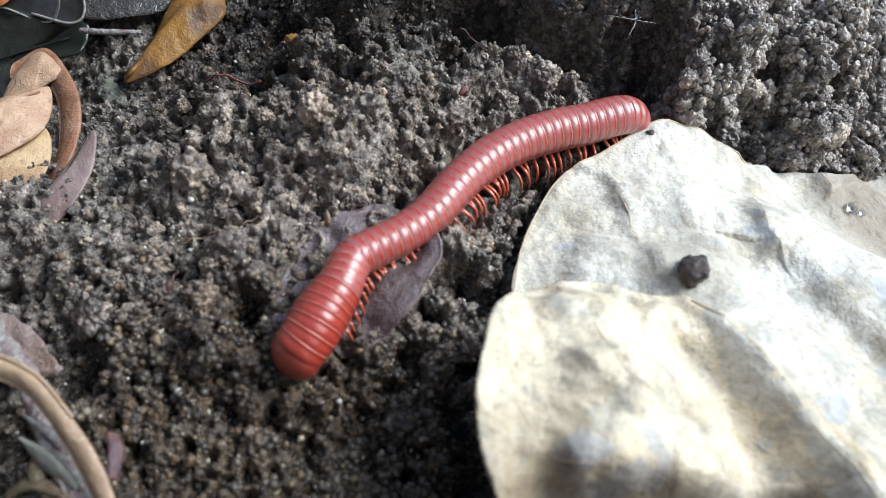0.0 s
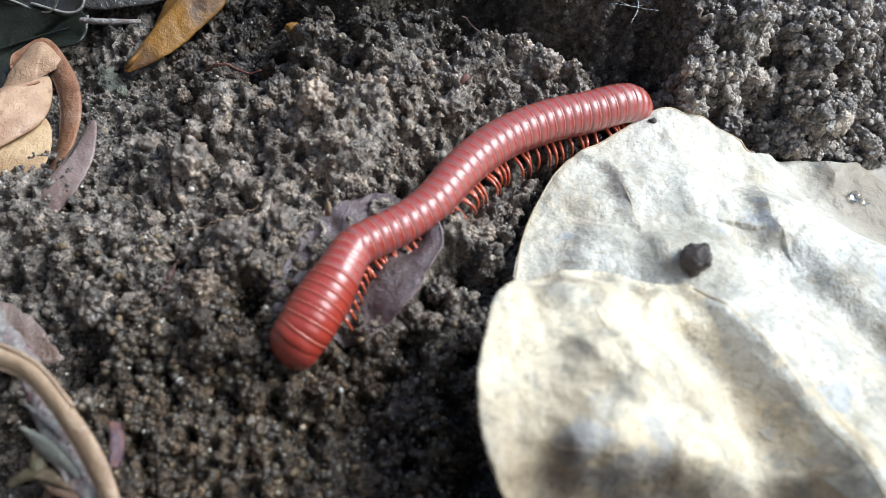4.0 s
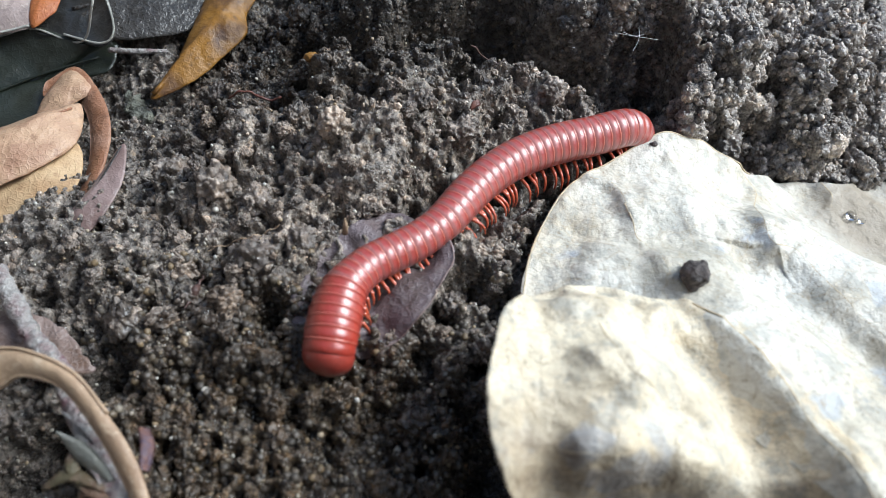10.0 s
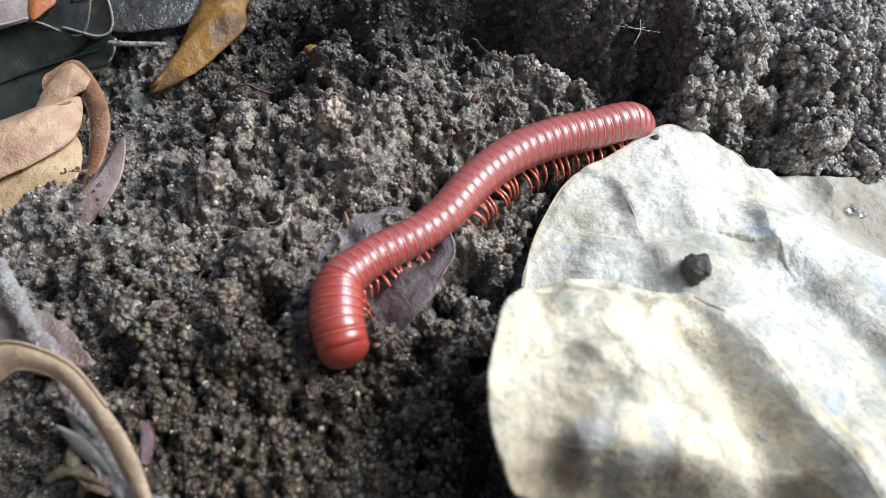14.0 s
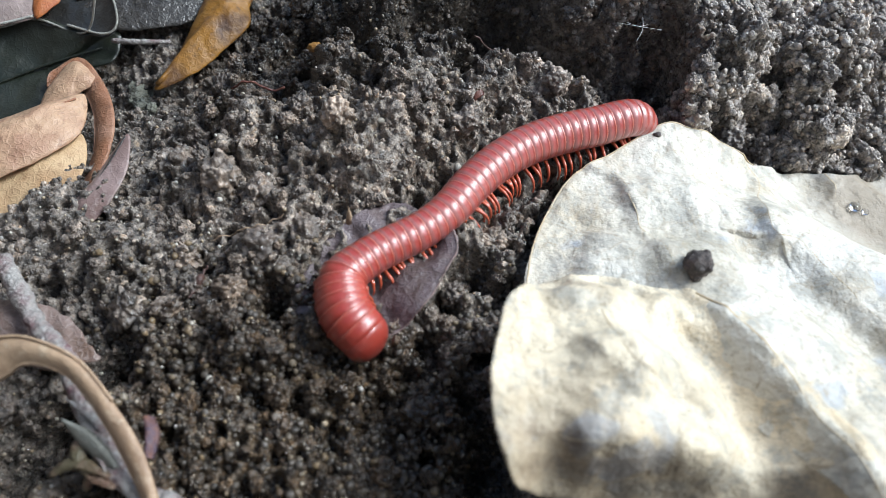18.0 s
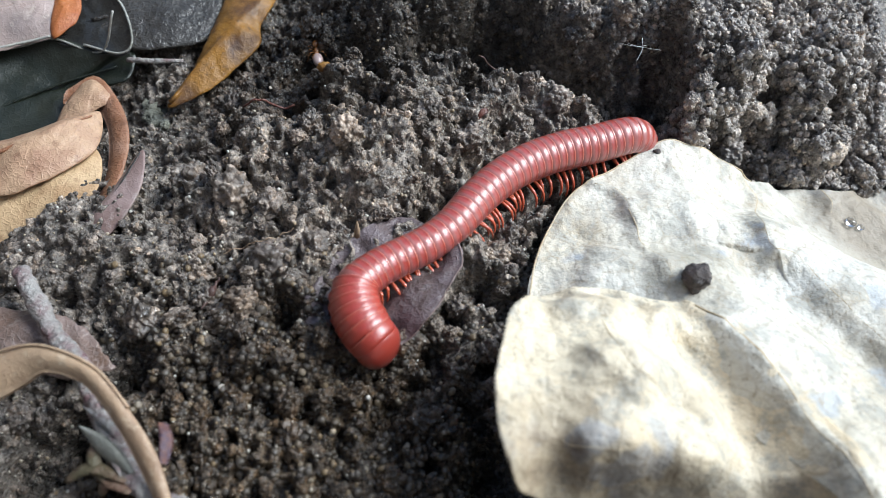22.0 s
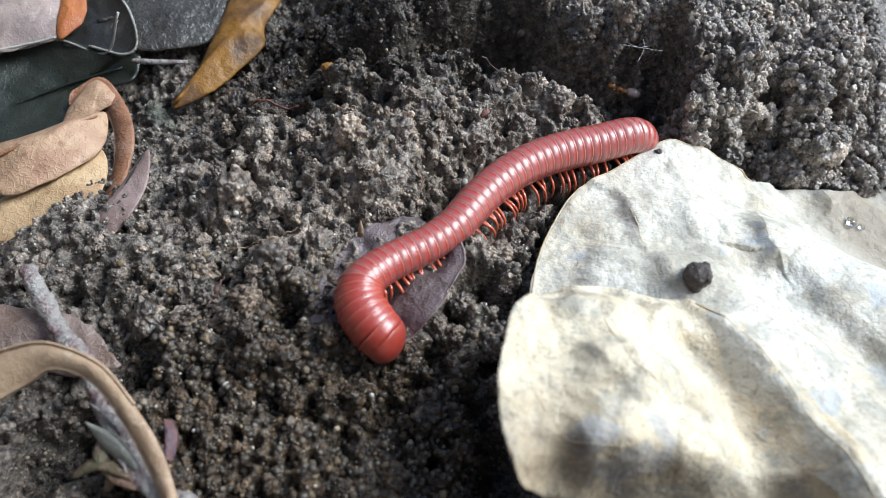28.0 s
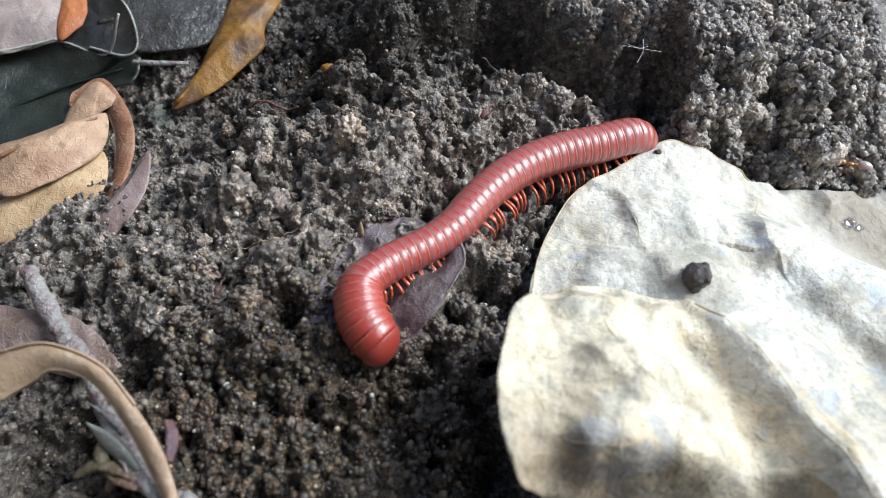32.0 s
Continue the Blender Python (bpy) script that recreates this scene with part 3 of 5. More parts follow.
# crumple lines over the blade: points, rise, width on the shaded side, width on the sunny side
FOLDS = [([(17.2, 6.0), (17.7, 4.0), (17.8, 2.2), (18.7, 0.9), (19.5, -2.9)], 0.35, 0.8, 2.6), ([(12.1, 5.6), (12.5, 3.5), (13.3, 2.6), (16.2, 1.7), (18.7, 0.9)], -0.4, 0.9, 1.6), ([(31.9, 14.0), (33.3, 11.5), (30.7, 6.5), (30.0, 2.7), (30.4, 1.4)], 0.7, 0.8, 2.8),
         ([(14.5, 9.5), (16.4, 9.0), (17.2, 7.6), (17.4, 5.8)], 0.35, 0.6, 1.8), ([(22.9, 12.3), (24.1, 10.4), (24.2, 8.2)], 0.35, 0.6, 1.6),
         ([(42.8, 15.0), (43.4, 13.1), (42.8, 11.0)], 0.35, 0.8, 1.8), ([(30.4, 1.4), (32.1, 1.1), (33.4, -0.6), (34.7, -3.4), (35.8, -6.2), (37.7, -9.8)], 1.1, 1.8, 5.0), ([(13.0, 8.2), (11.8, 6.9), (12.1, 5.6)], 0.3, 0.7, 1.5)]


def crumple(x, y, line, high, near, far):
    """A crease along a chain of points: distance-based rise, narrow to the right of the way and wide to its left."""
    best, signed = np.full(np.shape(x), 1e9), np.zeros(np.shape(x))
    for k in range(len(line) - 1):
        (ax, ay), (bx, by) = line[k], line[k + 1]
        dx, dy = bx - ax, by - ay
        ln2 = dx * dx + dy * dy
        u = ((x - ax) * dx + (y - ay) * dy) / ln2
        v = np.clip(u, 0, 1)
        d = np.hypot(x - ax - v * dx, y - ay - v * dy)
        side = (x - ax) * dy - (y - ay) * dx
        closer = d < best
        best = np.where(closer, d, best)
        signed = np.where(closer, np.where(side > 0, d, -d), signed)
    return high * np.where(signed > 0, np.exp(-(signed / near) ** 2), np.exp(-(signed / far) ** 2 - 0.6 * np.abs(signed / far)))


def pleat(x, y, a, b, high, near, far, bow=0.0):
    """A crease from a to b, bowed to its left: a soft rise on one side of the line and a steep fall on the other."""
    ax, ay = a
    dx, dy = b[0] - ax, b[1] - ay
    ln = math.hypot(dx, dy)
    along = ((x - ax) * dx + (y - ay) * dy) / ln
    off = ((x - ax) * dy - (y - ay) * dx) / ln      # positive to the right of the way a to b
    off = off + bow * 4 * np.clip(along / ln, 0, 1) * (1 - np.clip(along / ln, 0, 1))
    ends = np.clip(along / 4, 0, 1) * np.clip((ln - along) / 4, 0, 1)
    return high * ends * np.where(off > 0, np.exp(-(off / near) ** 2), np.exp(-np.abs(off / far)))


def leaf_a_z(x, y):
    z = kernel(x, y, LEAF_A_Z, 5.0)
    z = z + pleat(x, y, CREST[0], (31.2, -27.5), 3.0, 2.6, 7.0, CREST_BOW)
    z = z + pleat(x, y, (42.0, -4.0), (39.5, -29.0), 3.4, 4.2, 8.0)
    for line, high, near, far in FOLDS:
        z = z + crumple(x, y, line, high, near, far)
    return z


def ridge_off(x, y):
    """Distance west of the blade's main crest."""
    (ax, ay), (bx, by) = CREST
    ln = math.hypot(bx - ax, by - ay)
    u = np.clip(((x - ax) * (bx - ax) + (y - ay) * (by - ay)) / ln ** 2, 0, 1)
    return ((x - ax) * (by - ay) - (y - ay) * (bx - ax)) / ln + CREST_BOW * 4 * u * (1 - u)


def lobe_z(x, y):
    z = kernel(x, y, LOBE_Z, 3.2)
    z = z + pleat(x, y, (10.8, -8.5), (16.5, -18.5), 0.4, 1.0, 2.5)
    z = z + pleat(x, y, (13.5, -10), (24, -22), 0.5, 1.0, 3.0)
    z = z + pleat(x, y, (14, -4.6), (23.5, -11.5), 1.1, 1.0, 2.5)
    z = z + pleat(x, y, (7, -9), (14, -17), 0.35, 0.8, 2.0)
    z = z - 1.5 * np.exp(-((ridge_off(x, y) - 4.2) / 2.0) ** 2) * np.clip((-7.0 - y) / 3.0, 0, 1)
    z = z + pleat(x, y, (5, -17.5), (13, -20.5), 0.4, 1.0, 2.0)
    z = z - 0.5 * np.exp(-((x - 5.6) ** 2 + (y + 16.2) ** 2) / 2.2)
    # the lower side rolls under
    crest = -18.9 - 0.4 * np.sin(x * 0.55) - np.maximum(0, x - 15.5) * 0.42
    fall = np.maximum(0, crest - y)
    z = z - np.clip((x - 4.0) / 2.5, 0, 1) * (1.0 * fall ** 2 / (fall + 0.9))
    # and the side towards the crest dips to the blade and follows it
    blade = leaf_a_z(x, y)
    gap = (z - blade - 0.05) / 0.7
    over = np.clip((x - 15.0) / 3.0, 0, 1) * np.clip((y + 22.5) / 2.0, 0, 1)
    z = z + over * 0.7 * (np.logaddexp(0, gap) - gap)
    t = np.clip((4.0 - ridge_off(x, y)) / 3.8, 0, 1)
    t = t * t * (3 - 2 * t)
    return z * (1 - t) + (blade - 0.12) * t


# hollows in the soil, and mounds (below nought): x, y, radius, depth
MOUNDS = [(10.1, 27.2, 2, -7), (11.5, 25.9, 1.5, -4), (14.1, 29.7, 1.7, -2.5), (19.5, 30.6, 1.7, -2.5), (22.7, 29.4, 1.6, -2.5), (17.5, 28.5, 1.4, -2.5), (25.1, 30.5, 1.6, -2.5), (24, 25.6, 1, -2), (20.9, 24.4, 0.9, -2)]
BANK_HOLES = [(22.5, 27, 3, 5.5), (34.5, 17.5, 2, 5), (30, 16.6, 1.6, 5), (29, 22, 1.5, 4), (37, 25, 1.8, 4), (44, 24, 1.8, 4), (28.6, 17.5, 1.6, 4.5), (25.3, 22.5, 1.3, 4), (30, 25.5, 1.3, 4),
              (33, 19.8, 1.5, 4.5), (24, 25.5, 1.8, 5), (34, 23.5, 1, 3), (23.8, 26.5, 1.5, 4), (24.4, 21.4, 1.6, 5), (23.6, 24, 2, 5)]
HOLLOW = [(20, 22.3, 3.5, 9), (14, 25, 3.2, 12), (6, 27.3, 4.2, 14), (11, 27, 3.8, 14), (13, 19.5, 1.3, 2.5), (0.5, 14.5, 1.5, 2.2), (5, 16.5, 1.3, 2), (16.9, 20, 1.8, 5), (15.8, 26.8, 2.2, 5),
          (2.3, 21.4, 1.8, 7), (18, 26.5, 3, 4.5), (1.5, 27.5, 2.6, 8), (-0.2, 26.7, 2, 6), (6, 31.5, 4.2, 14), (1.5, 31, 3, 9)]
BACK_HOLES = [(-24, 14, 2.5, 2.5), (-8, 18.5, 1.8, 2), (-19, 23, 3, 3), (-8.2, 26.7, 2.2, 9), (-15.4, 28.2, 2.2, 9), (-1.5, 29.5, 2.4, 9), (-4, 25.2, 1.4, 4), (-17.3, 19.1, 1.8, 4), (-3.8, 15.6, 1, 3),
              (-11.1, 28.8, 2.2, 5), (-5, 27.4, 2, 5), (-2.4, 30.2, 2.4, 6), (-8.4, 23, 1.2, 3), (-13.3, 25.6, 1.5, 4), (-20.7, 22.4, 1.3, 3), (-17.5, 26.2, 1.8, 4), (-5.5, 22, 1, 3), (-25.3, 14.8, 1.6, 4),
              (-22.9, 17.2, 1.2, 3)]
FRONT_HOLES = [(-14.7, -5.7, 1.7, 4.5), (2.2, -2.6, 2, 4.5), (-27.2, -9.4, 1.5, 2.5), (-1.8, -9.5, 1.3, 2.5), (5, -4, 1.8, 4), (-31, -17, 3.2, 6), (-28.9, -11.5, 2, 3), (-34.5, -18.1, 3, 5), (-32.6, -16.2, 2.2, 4),
               (-35.2, -20.8, 3, 5), (3.3, -17.5, 2, 5), (3.7, -20.2, 2.2, 5), (2.5, -13.7, 1.6, 4), (3.1, -9.6, 1.3, 3.5), (1.5, -19.8, 1.6, 3), (0.1, -6.2, 1.3, 3), (-3, -12.5, 1.2, 2), (-9.5, 3.8, 0.8, 2.5),
               (-12.6, 2.6, 0.7, 2.5)]
HOLES = MOUNDS + BANK_HOLES + HOLLOW + BACK_HOLES + FRONT_HOLES


def broad_z(x, y):
    """The lie of the soil without its crumbs."""
    z = kernel(x, y, GROUND, 6.0)
    d = np.full(np.shape(x), 1e9)
    axis = np.zeros(np.shape(x))
    for px, py, pz in BODY[20::4]:
        e = np.hypot(x - px, y - py)
        axis = np.where(e < d, pz, axis)
        d = np.minimum(d, e)
    near = np.exp(-(d / 5.2) ** 4)
    z = z * (1 - near) + np.minimum(z, axis - RADIUS - 1.5) * near
    a = np.array(LEAF_A)
    mid = np.array([30.0, -4.0])
    grown = mid + (a - mid) * (1 + 1.3 / np.linalg.norm(a - mid, axis=1))[:, None]
    return np.where(inside(x, y, grown), np.minimum(z, leaf_a_z(x, y) - 3.0), z)


# ---------------------------------------------------------------- soil
def axis_steps(lo, hi, step, far):
    core = np.arange(lo, hi, step)
    grow = step * np.cumsum(1.22 ** np.arange(1, 60))
    grow = grow[grow < far]
    return np.r_[lo - grow[::-1], core, core[-1] + grow]


STEP = 0.12


def build_soil():
    xs, ys = axis_steps(-50, 52, STEP, 4500), axis_steps(-25, 44, STEP, 4500)
    X, Y = np.meshgrid(xs, ys)
    Z = broad_z(X, Y)
    # crumbs as rounded caps on the sheet, from clods down to grit
    x0, y0 = int(np.searchsorted(xs, -50)), int(np.searchsorted(ys, -25))
    nx, ny = int(np.sum((xs >= -50) & (xs < 52))), int(np.sum((ys >= -25) & (ys < 44)))
    core = Z[y0:y0 + ny, x0:x0 + nx]
    for _ in range(520):                     # swells and dips
        r, h = rng.uniform(1.6, 4.0), rng.normal(0, 0.55)
        k = int(2.2 * r / STEP)
        i, j = int(rng.integers(k, nx - k - 1)), int(rng.integers(k, ny - k - 1))
        gx, gy = np.meshgrid(np.arange(-k, k + 1) * STEP, np.arange(-k, k + 1) * STEP)
        core[j - k:j + k + 1, i - k:i + k + 1] += h * np.exp(-(gx * gx + gy * gy) / r ** 2)
    loose = rng.random((16, 22))             # where crumbs lie thick and where the soil is compact
    for count, lo, hi, lift in ((150, 2.2, 4.2, 0.3), (360, 1.4, 2.4, 0.4), (1600, 0.8, 1.4, 0.5), (7500, 0.4, 0.8, 0.6), (22000, 0.22, 0.4, 0.68), (42000, 0.13, 0.22, 0.7)):
        start = core.copy()
        for _ in range(count):
            r = rng.uniform(lo, hi)
            cx, cy = rng.uniform(-50, 52), rng.uniform(-25, 44)
            i, j, k = int((cx + 50) / STEP), int((cy + 25) / STEP), int(r / STEP) + 1
            if i - k < 0 or j - k < 0 or i + k >= nx or j + k >= ny:
                continue
            if loose[min(int((cy + 25 + rng.normal(0, 1.5)) / 69 * 16), 15), min(int((cx + 50 + rng.normal(0, 1.5)) / 102 * 22), 21)] < 0.28 and rng.random() < 0.75:
                continue
            gx, gy = np.meshgrid(np.arange(-k, k + 1) * STEP, np.arange(-k, k + 1) * STEP)
            st, tw = rng.uniform(0.65, 1.0), rng.uniform(0, 3.14)
            u, v = gx * math.cos(tw) + gy * math.sin(tw), (gy * math.cos(tw) - gx * math.sin(tw)) / st
            q = 1 - (u * u + v * v) / r ** 2
            cap = np.sqrt(np.clip(q, 0, 1)) * r * rng.uniform(0.55, 0.95)
            here = start[j, i] - r * (1 - lift) * rng.uniform(0.5, 1.4)
            win = core[j - k:j + k + 1, i - k:i + k + 1]
            np.maximum(win, np.where(q > 0, here + cap, -99), out=win)
    for _ in range(8500):                    # pores between the crumbs
        r = rng.uniform(0.2, 0.7)
        i, j, k = int(rng.integers(8, nx - 8)), int(rng.integers(8, ny - 8)), int(r / STEP) + 2
        if i - k < 0 or j - k < 0 or i + k >= nx or j + k >= ny:
            continue
        gx, gy = np.meshgrid(np.arange(-k, k + 1) * STEP, np.arange(-k, k + 1) * STEP)
        core[j - k:j + k + 1, i - k:i + k + 1] -= r * 1.5 * np.exp(-((gx * gx + gy * gy) / r ** 2) ** 2)
    soft = (core[:-2, 1:-1] + core[2:, 1:-1] + core[1:-1, :-2] + core[1:-1, 2:]) / 4
    core[1:-1, 1:-1] = core[1:-1, 1:-1] * 0.55 + soft * 0.45
    core += rng.normal(0, 0.012, core.shape)
    for hx, hy, hr, hd in HOLES:
        gx, gy = X[y0:y0 + ny, x0:x0 + nx] - hx, Y[y0:y0 + ny, x0:x0 + nx] - hy
        core -= hd * np.exp(-((gx * gx + gy * gy) / hr ** 2) ** 2.2)
    nxt = len(xs)
    verts = np.stack([X.ravel(), Y.ravel(), Z.ravel()], 1) * MM
    idx = np.arange(len(xs) * len(ys)).reshape(len(ys), nxt)
    quads = np.stack([idx[:-1, :-1], idx[:-1, 1:], idx[1:, 1:], idx[1:, :-1]], -1).reshape(-1, 4)
    me = bpy.data.meshes.new("ground")
    me.vertices.add(len(verts))
    me.vertices.foreach_set("co", verts.ravel())
    me.loops.add(quads.size)
    me.loops.foreach_set("vertex_index", quads.ravel())
    me.polygons.add(len(quads))
    me.polygons.foreach_set("loop_start", np.arange(0, quads.size, 4))
    me.polygons.foreach_set("use_smooth", np.ones(len(quads), bool))
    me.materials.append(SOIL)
    me.update(calc_edges=True)
    me.validate()
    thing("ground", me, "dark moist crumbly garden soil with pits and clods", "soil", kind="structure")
    return core


CORE = build_soil()


def build_sky_blocks():
    """Unseen dark slabs added behind the eye and westward to cut sky light."""
    for name, x0, x1, y0, y1, high in (("wall_south", -160, 160, -80, -58, 150), ("wall_west", -120, -98, -58, 150, 120)):
        bm = bmesh.new()
        bmesh.ops.create_cube(bm, size=1.0)
        bmesh.ops.scale(bm, vec=Vector((x1 - x0, y1 - y0, high + 30)) * MM, verts=bm.verts)
        bmesh.ops.translate(bm, vec=Vector(((x0 + x1) / 2, (y0 + y1) / 2, (high - 30) / 2)) * MM, verts=bm.verts)
        bmesh.ops.bevel(bm, geom=bm.edges[:], offset=0.002, segments=2, affect="EDGES")
        me = bpy.data.meshes.new(name)
        bm.to_mesh(me)
        bm.free()
        me.materials.append(SOIL)
        thing(name, me, "unseen low dark block added to cut sky light", "wall", kind="structure")


build_sky_blocks()


def soil_z(x, y):
    i = np.clip(((np.asarray(x) + 50) / STEP).astype(int), 0, CORE.shape[1] - 1)
    j = np.clip(((np.asarray(y) + 25) / STEP).astype(int), 0, CORE.shape[0] - 1)
    return CORE[j, i]


SLOPE_Y, SLOPE_X = np.gradient(CORE[::4, ::4], STEP * 4)


def soil_normal(x, y):
    i, j = min(max(int((x + 50) / STEP / 4), 0), SLOPE_X.shape[1] - 1), min(max(int((y + 25) / STEP / 4), 0), SLOPE_X.shape[0] - 1)
    n = np.array([-SLOPE_X[j, i], -SLOPE_Y[j, i], 1.0])
    return n / np.linalg.norm(n)


def on_soil(count, area):
    """Places spread evenly over the soil's surface, steep faces included."""
    w = np.sqrt(1 + SLOPE_X ** 2 + SLOPE_Y ** 2)
    ys, xs = -25 + STEP * 4 * np.arange(w.shape[0]), -50 + STEP * 4 * np.arange(w.shape[1])
    w = w * ((ys > area[2]) & (ys < area[3]))[:, None] * ((xs > area[0]) & (xs < area[1]))[None, :]
    pick = rng.choice(w.size, count, p=w.ravel() / w.sum())
    return xs[pick % w.shape[1]] + rng.uniform(0, STEP * 4, count), ys[pick // w.shape[1]] + rng.uniform(0, STEP * 4, count)


def granular(co, lump, fine, freq, seed):
    """Knobs on a lump, as of granules stuck together."""
    out = []
    for p in co:
        q = Vector(p) * freq + Vector((seed * 2.3, seed * 1.1, 0))
        f1 = noise.voronoi(q)[0][0]
        f2 = noise.voronoi(q * 2.3)[0][0]
        out.append(p * (1 + lump * (0.45 - f1) + fine * (0.45 - f2)))
    return np.array(out)


def ball(level, seed, rough, freq):
    """A lumpy unit ball."""
    bm = bmesh.new()
    bmesh.ops.create_icosphere(bm, subdivisions=level, radius=1.0)
    for v in bm.verts:
        n = noise.noise(v.co * freq + Vector((seed * 3.1, seed * 1.7, 0)))
        n += 0.5 * noise.noise(v.co * freq * 2.3 + Vector((0, seed * 2.9, 5)))
        v.co *= 1 + rough * n
    co = np.array([v.co[:] for v in bm.verts])
    f = np.array([[v.index for v in p.verts] for p in bm.faces])
    bm.free()
    return co, f


def scatter(name, count, lo, hi, power, level, rough, mat, label, category, area, sink=0.35, squash=(0.7, 1.0), keep=None, freq=1.6, smooth=True):
    """Many loose lumps in one mesh, lying on the soil."""
    shapes = [ball(level, s, rough, freq) for s in range(9)]
    x, y = on_soil(count * 3, area)
    ok = ~inside(x, y, np.array(LEAF_A)) & ~(inside(x, y, np.array(VIOLET)) & (x + 0.5 * y > -8.5))
    for px, py, pz in BODY[::6]:
        ok &= np.hypot(x - px, y - py) > 4.2
    if keep is not None:
        ok &= keep(x, y)
    x, y = x[ok][:count], y[ok][:count]
    V, F, at = [], [], 0
    for cx, cy in zip(x, y):
        co, f = shapes[rng.integers(9)]
        r = lo + (hi - lo) * rng.random() ** power
        q = Euler(rng.uniform(0, 6.28, 3)).to_matrix()
        p = (co * (r, r * rng.uniform(*squash), r * rng.uniform(*squash))) @ np.array(q).T
        V.append(p + (cx, cy, soil_z(cx, cy)) + soil_normal(cx, cy) * r * (1 - 2 * sink) * rng.uniform(0.5, 1.0))
        F.append(f + at)
        at += len(co)
    V, F = np.vstack(V) * MM, np.vstack(F)
    me = bpy.data.meshes.new(name)
    me.vertices.add(len(V))
    me.vertices.foreach_set("co", V.ravel())
    me.loops.add(F.size)
    me.loops.foreach_set("vertex_index", F.ravel())
    me.polygons.add(len(F))
    me.polygons.foreach_set("loop_start", np.arange(0, F.size, 3))
    me.polygons.foreach_set("use_smooth", np.full(len(F), smooth))
    me.materials.append(mat)
    me.update(calc_edges=True)
    return thing(name, me, label, category, kind="stuff")


VIEW = (-46, 50, -24, 42)
scatter("soil_crumbs", 12000, 0.12, 0.6, 3.0, 1, 0.45, CRUMB, "loose dark brown soil crumbs scattered over the ground", "soil crumbs", VIEW, smooth=False)


def build_clods():
    shapes = []
    for s in range(8):
        co, f = ball(5, 60 + s, 0.34, 1.6)
        co = granular(co, 0.3, 0.16, 2.6, s)
        shapes.append(mesh_from("soil_clod", co * MM, f, [CLOD]))
    for k, (x, y, r) in enumerate(((-16.2, -0.6, 2.5), (-12.6, 1.1, 1.9), (-14.3, 2.5, 1.5), (-10.7, 2.5, 1.3), (-26.3, 10.2, 2.0), (-21.3, 7.7, 2.6), (10.0, 28.4, 2.0), (15.0, 19.0, 1.7), (11.3, 19.9, 1.8), (7.6, 17.6, 1.5), (4.4, 1.6, 1.6), (5.5, 4.1, 1.4), (3.1, -8.2, 1.6), (-1.8, -14.9, 1.8), (-12.9, -16.5, 1.9), (-8.5, -12.7, 1.6), (-27.8, -5.6, 2.2), (-20.0, -5.9, 2.0), (10.1, 27.2, 1.7), (11.5, 25.9, 1.3), (14.1, 29.7, 1.5), (19.5, 30.6, 1.5), (22.7, 29.4, 1.4), (17.5, 28.5, 1.2), (25.1, 30.5, 1.4), (24.0, 25.6, 0.9), (20.9, 24.4, 0.8))):
        ob = thing("soil_clod", shapes[k % 8], "large knobbly grey-brown clod bedded in the soil", "clod", "clods on the ground")
        ob.location = Vector((x, y, float(np.median(soil_z(x + r * np.linspace(-1, 1, 7), np.full(7, y)))) - 0.15 * r)) * MM
        ob.rotation_euler = (0.3 * k, 0.2 * k, 1.7 * k)
        ob.scale = (r, r * 0.9, r * 0.75)
    dry = []
    for me in shapes:
        dry.append(me.copy())
        dry[-1].materials[0] = DRY_CLOD
    placed = 0
    while placed < 110:
        (x,), (y,) = on_soil(1, (25, 50, 13, 40))
        r = 0.6 + 1.1 * rng.random() ** 1.8
        if inside(x, y, np.array(LEAF_A)) or (x - 19) * 0.9 + (y - 17) * 0.6 < 5.0 or np.hypot(x - 23.5, y - 25.5) < 4.5 or np.hypot(x - 20, y - 22.3) < 5 or math.sin(x * 1.1 + 2) * math.sin(y * 1.3) < -0.5:
            continue
        ob = thing("soil_clod", dry[placed % 8], "crumbly dry grey soil clod on the bank", "clod", "clods on the bank")
        ob.location = (Vector((x, y, float(soil_z(x, y)))) + Vector(soil_normal(x, y)) * 0.15 * r) * MM
        ob.rotation_euler = tuple(rng.uniform(0, 6.28, 3))
        ob.scale = (r, r * rng.uniform(0.7, 1), r * rng.uniform(0.6, 0.9))
        placed += 1
    placed = 0
    while placed < 240:
        x, y = rng.uniform(-44, 24), rng.uniform(-22, 36)
        r = 0.6 + 1.1 * rng.random() ** 2.2
        if inside(x, y, np.array(LEAF_A)) or inside(x, y, np.array(VIOLET)) or np.min(np.hypot(BODY[:, 0] - x, BODY[:, 1] - y)) < 3.4 + r or (x < -28 and y > 2):
            continue
        ob = thing("soil_clod", shapes[placed % 8], "knobbly dark soil clod lying on the ground", "clod", "clods on the ground")
        ob.location = Vector((x, y, float(soil_z(x, y)) + 0.1 * r)) * MM
        ob.rotation_euler = tuple(rng.uniform(0, 6.28, 3))
        ob.scale = (r, r * rng.uniform(0.75, 1), r * rng.uniform(0.6, 0.9))
        placed += 1


build_clods()
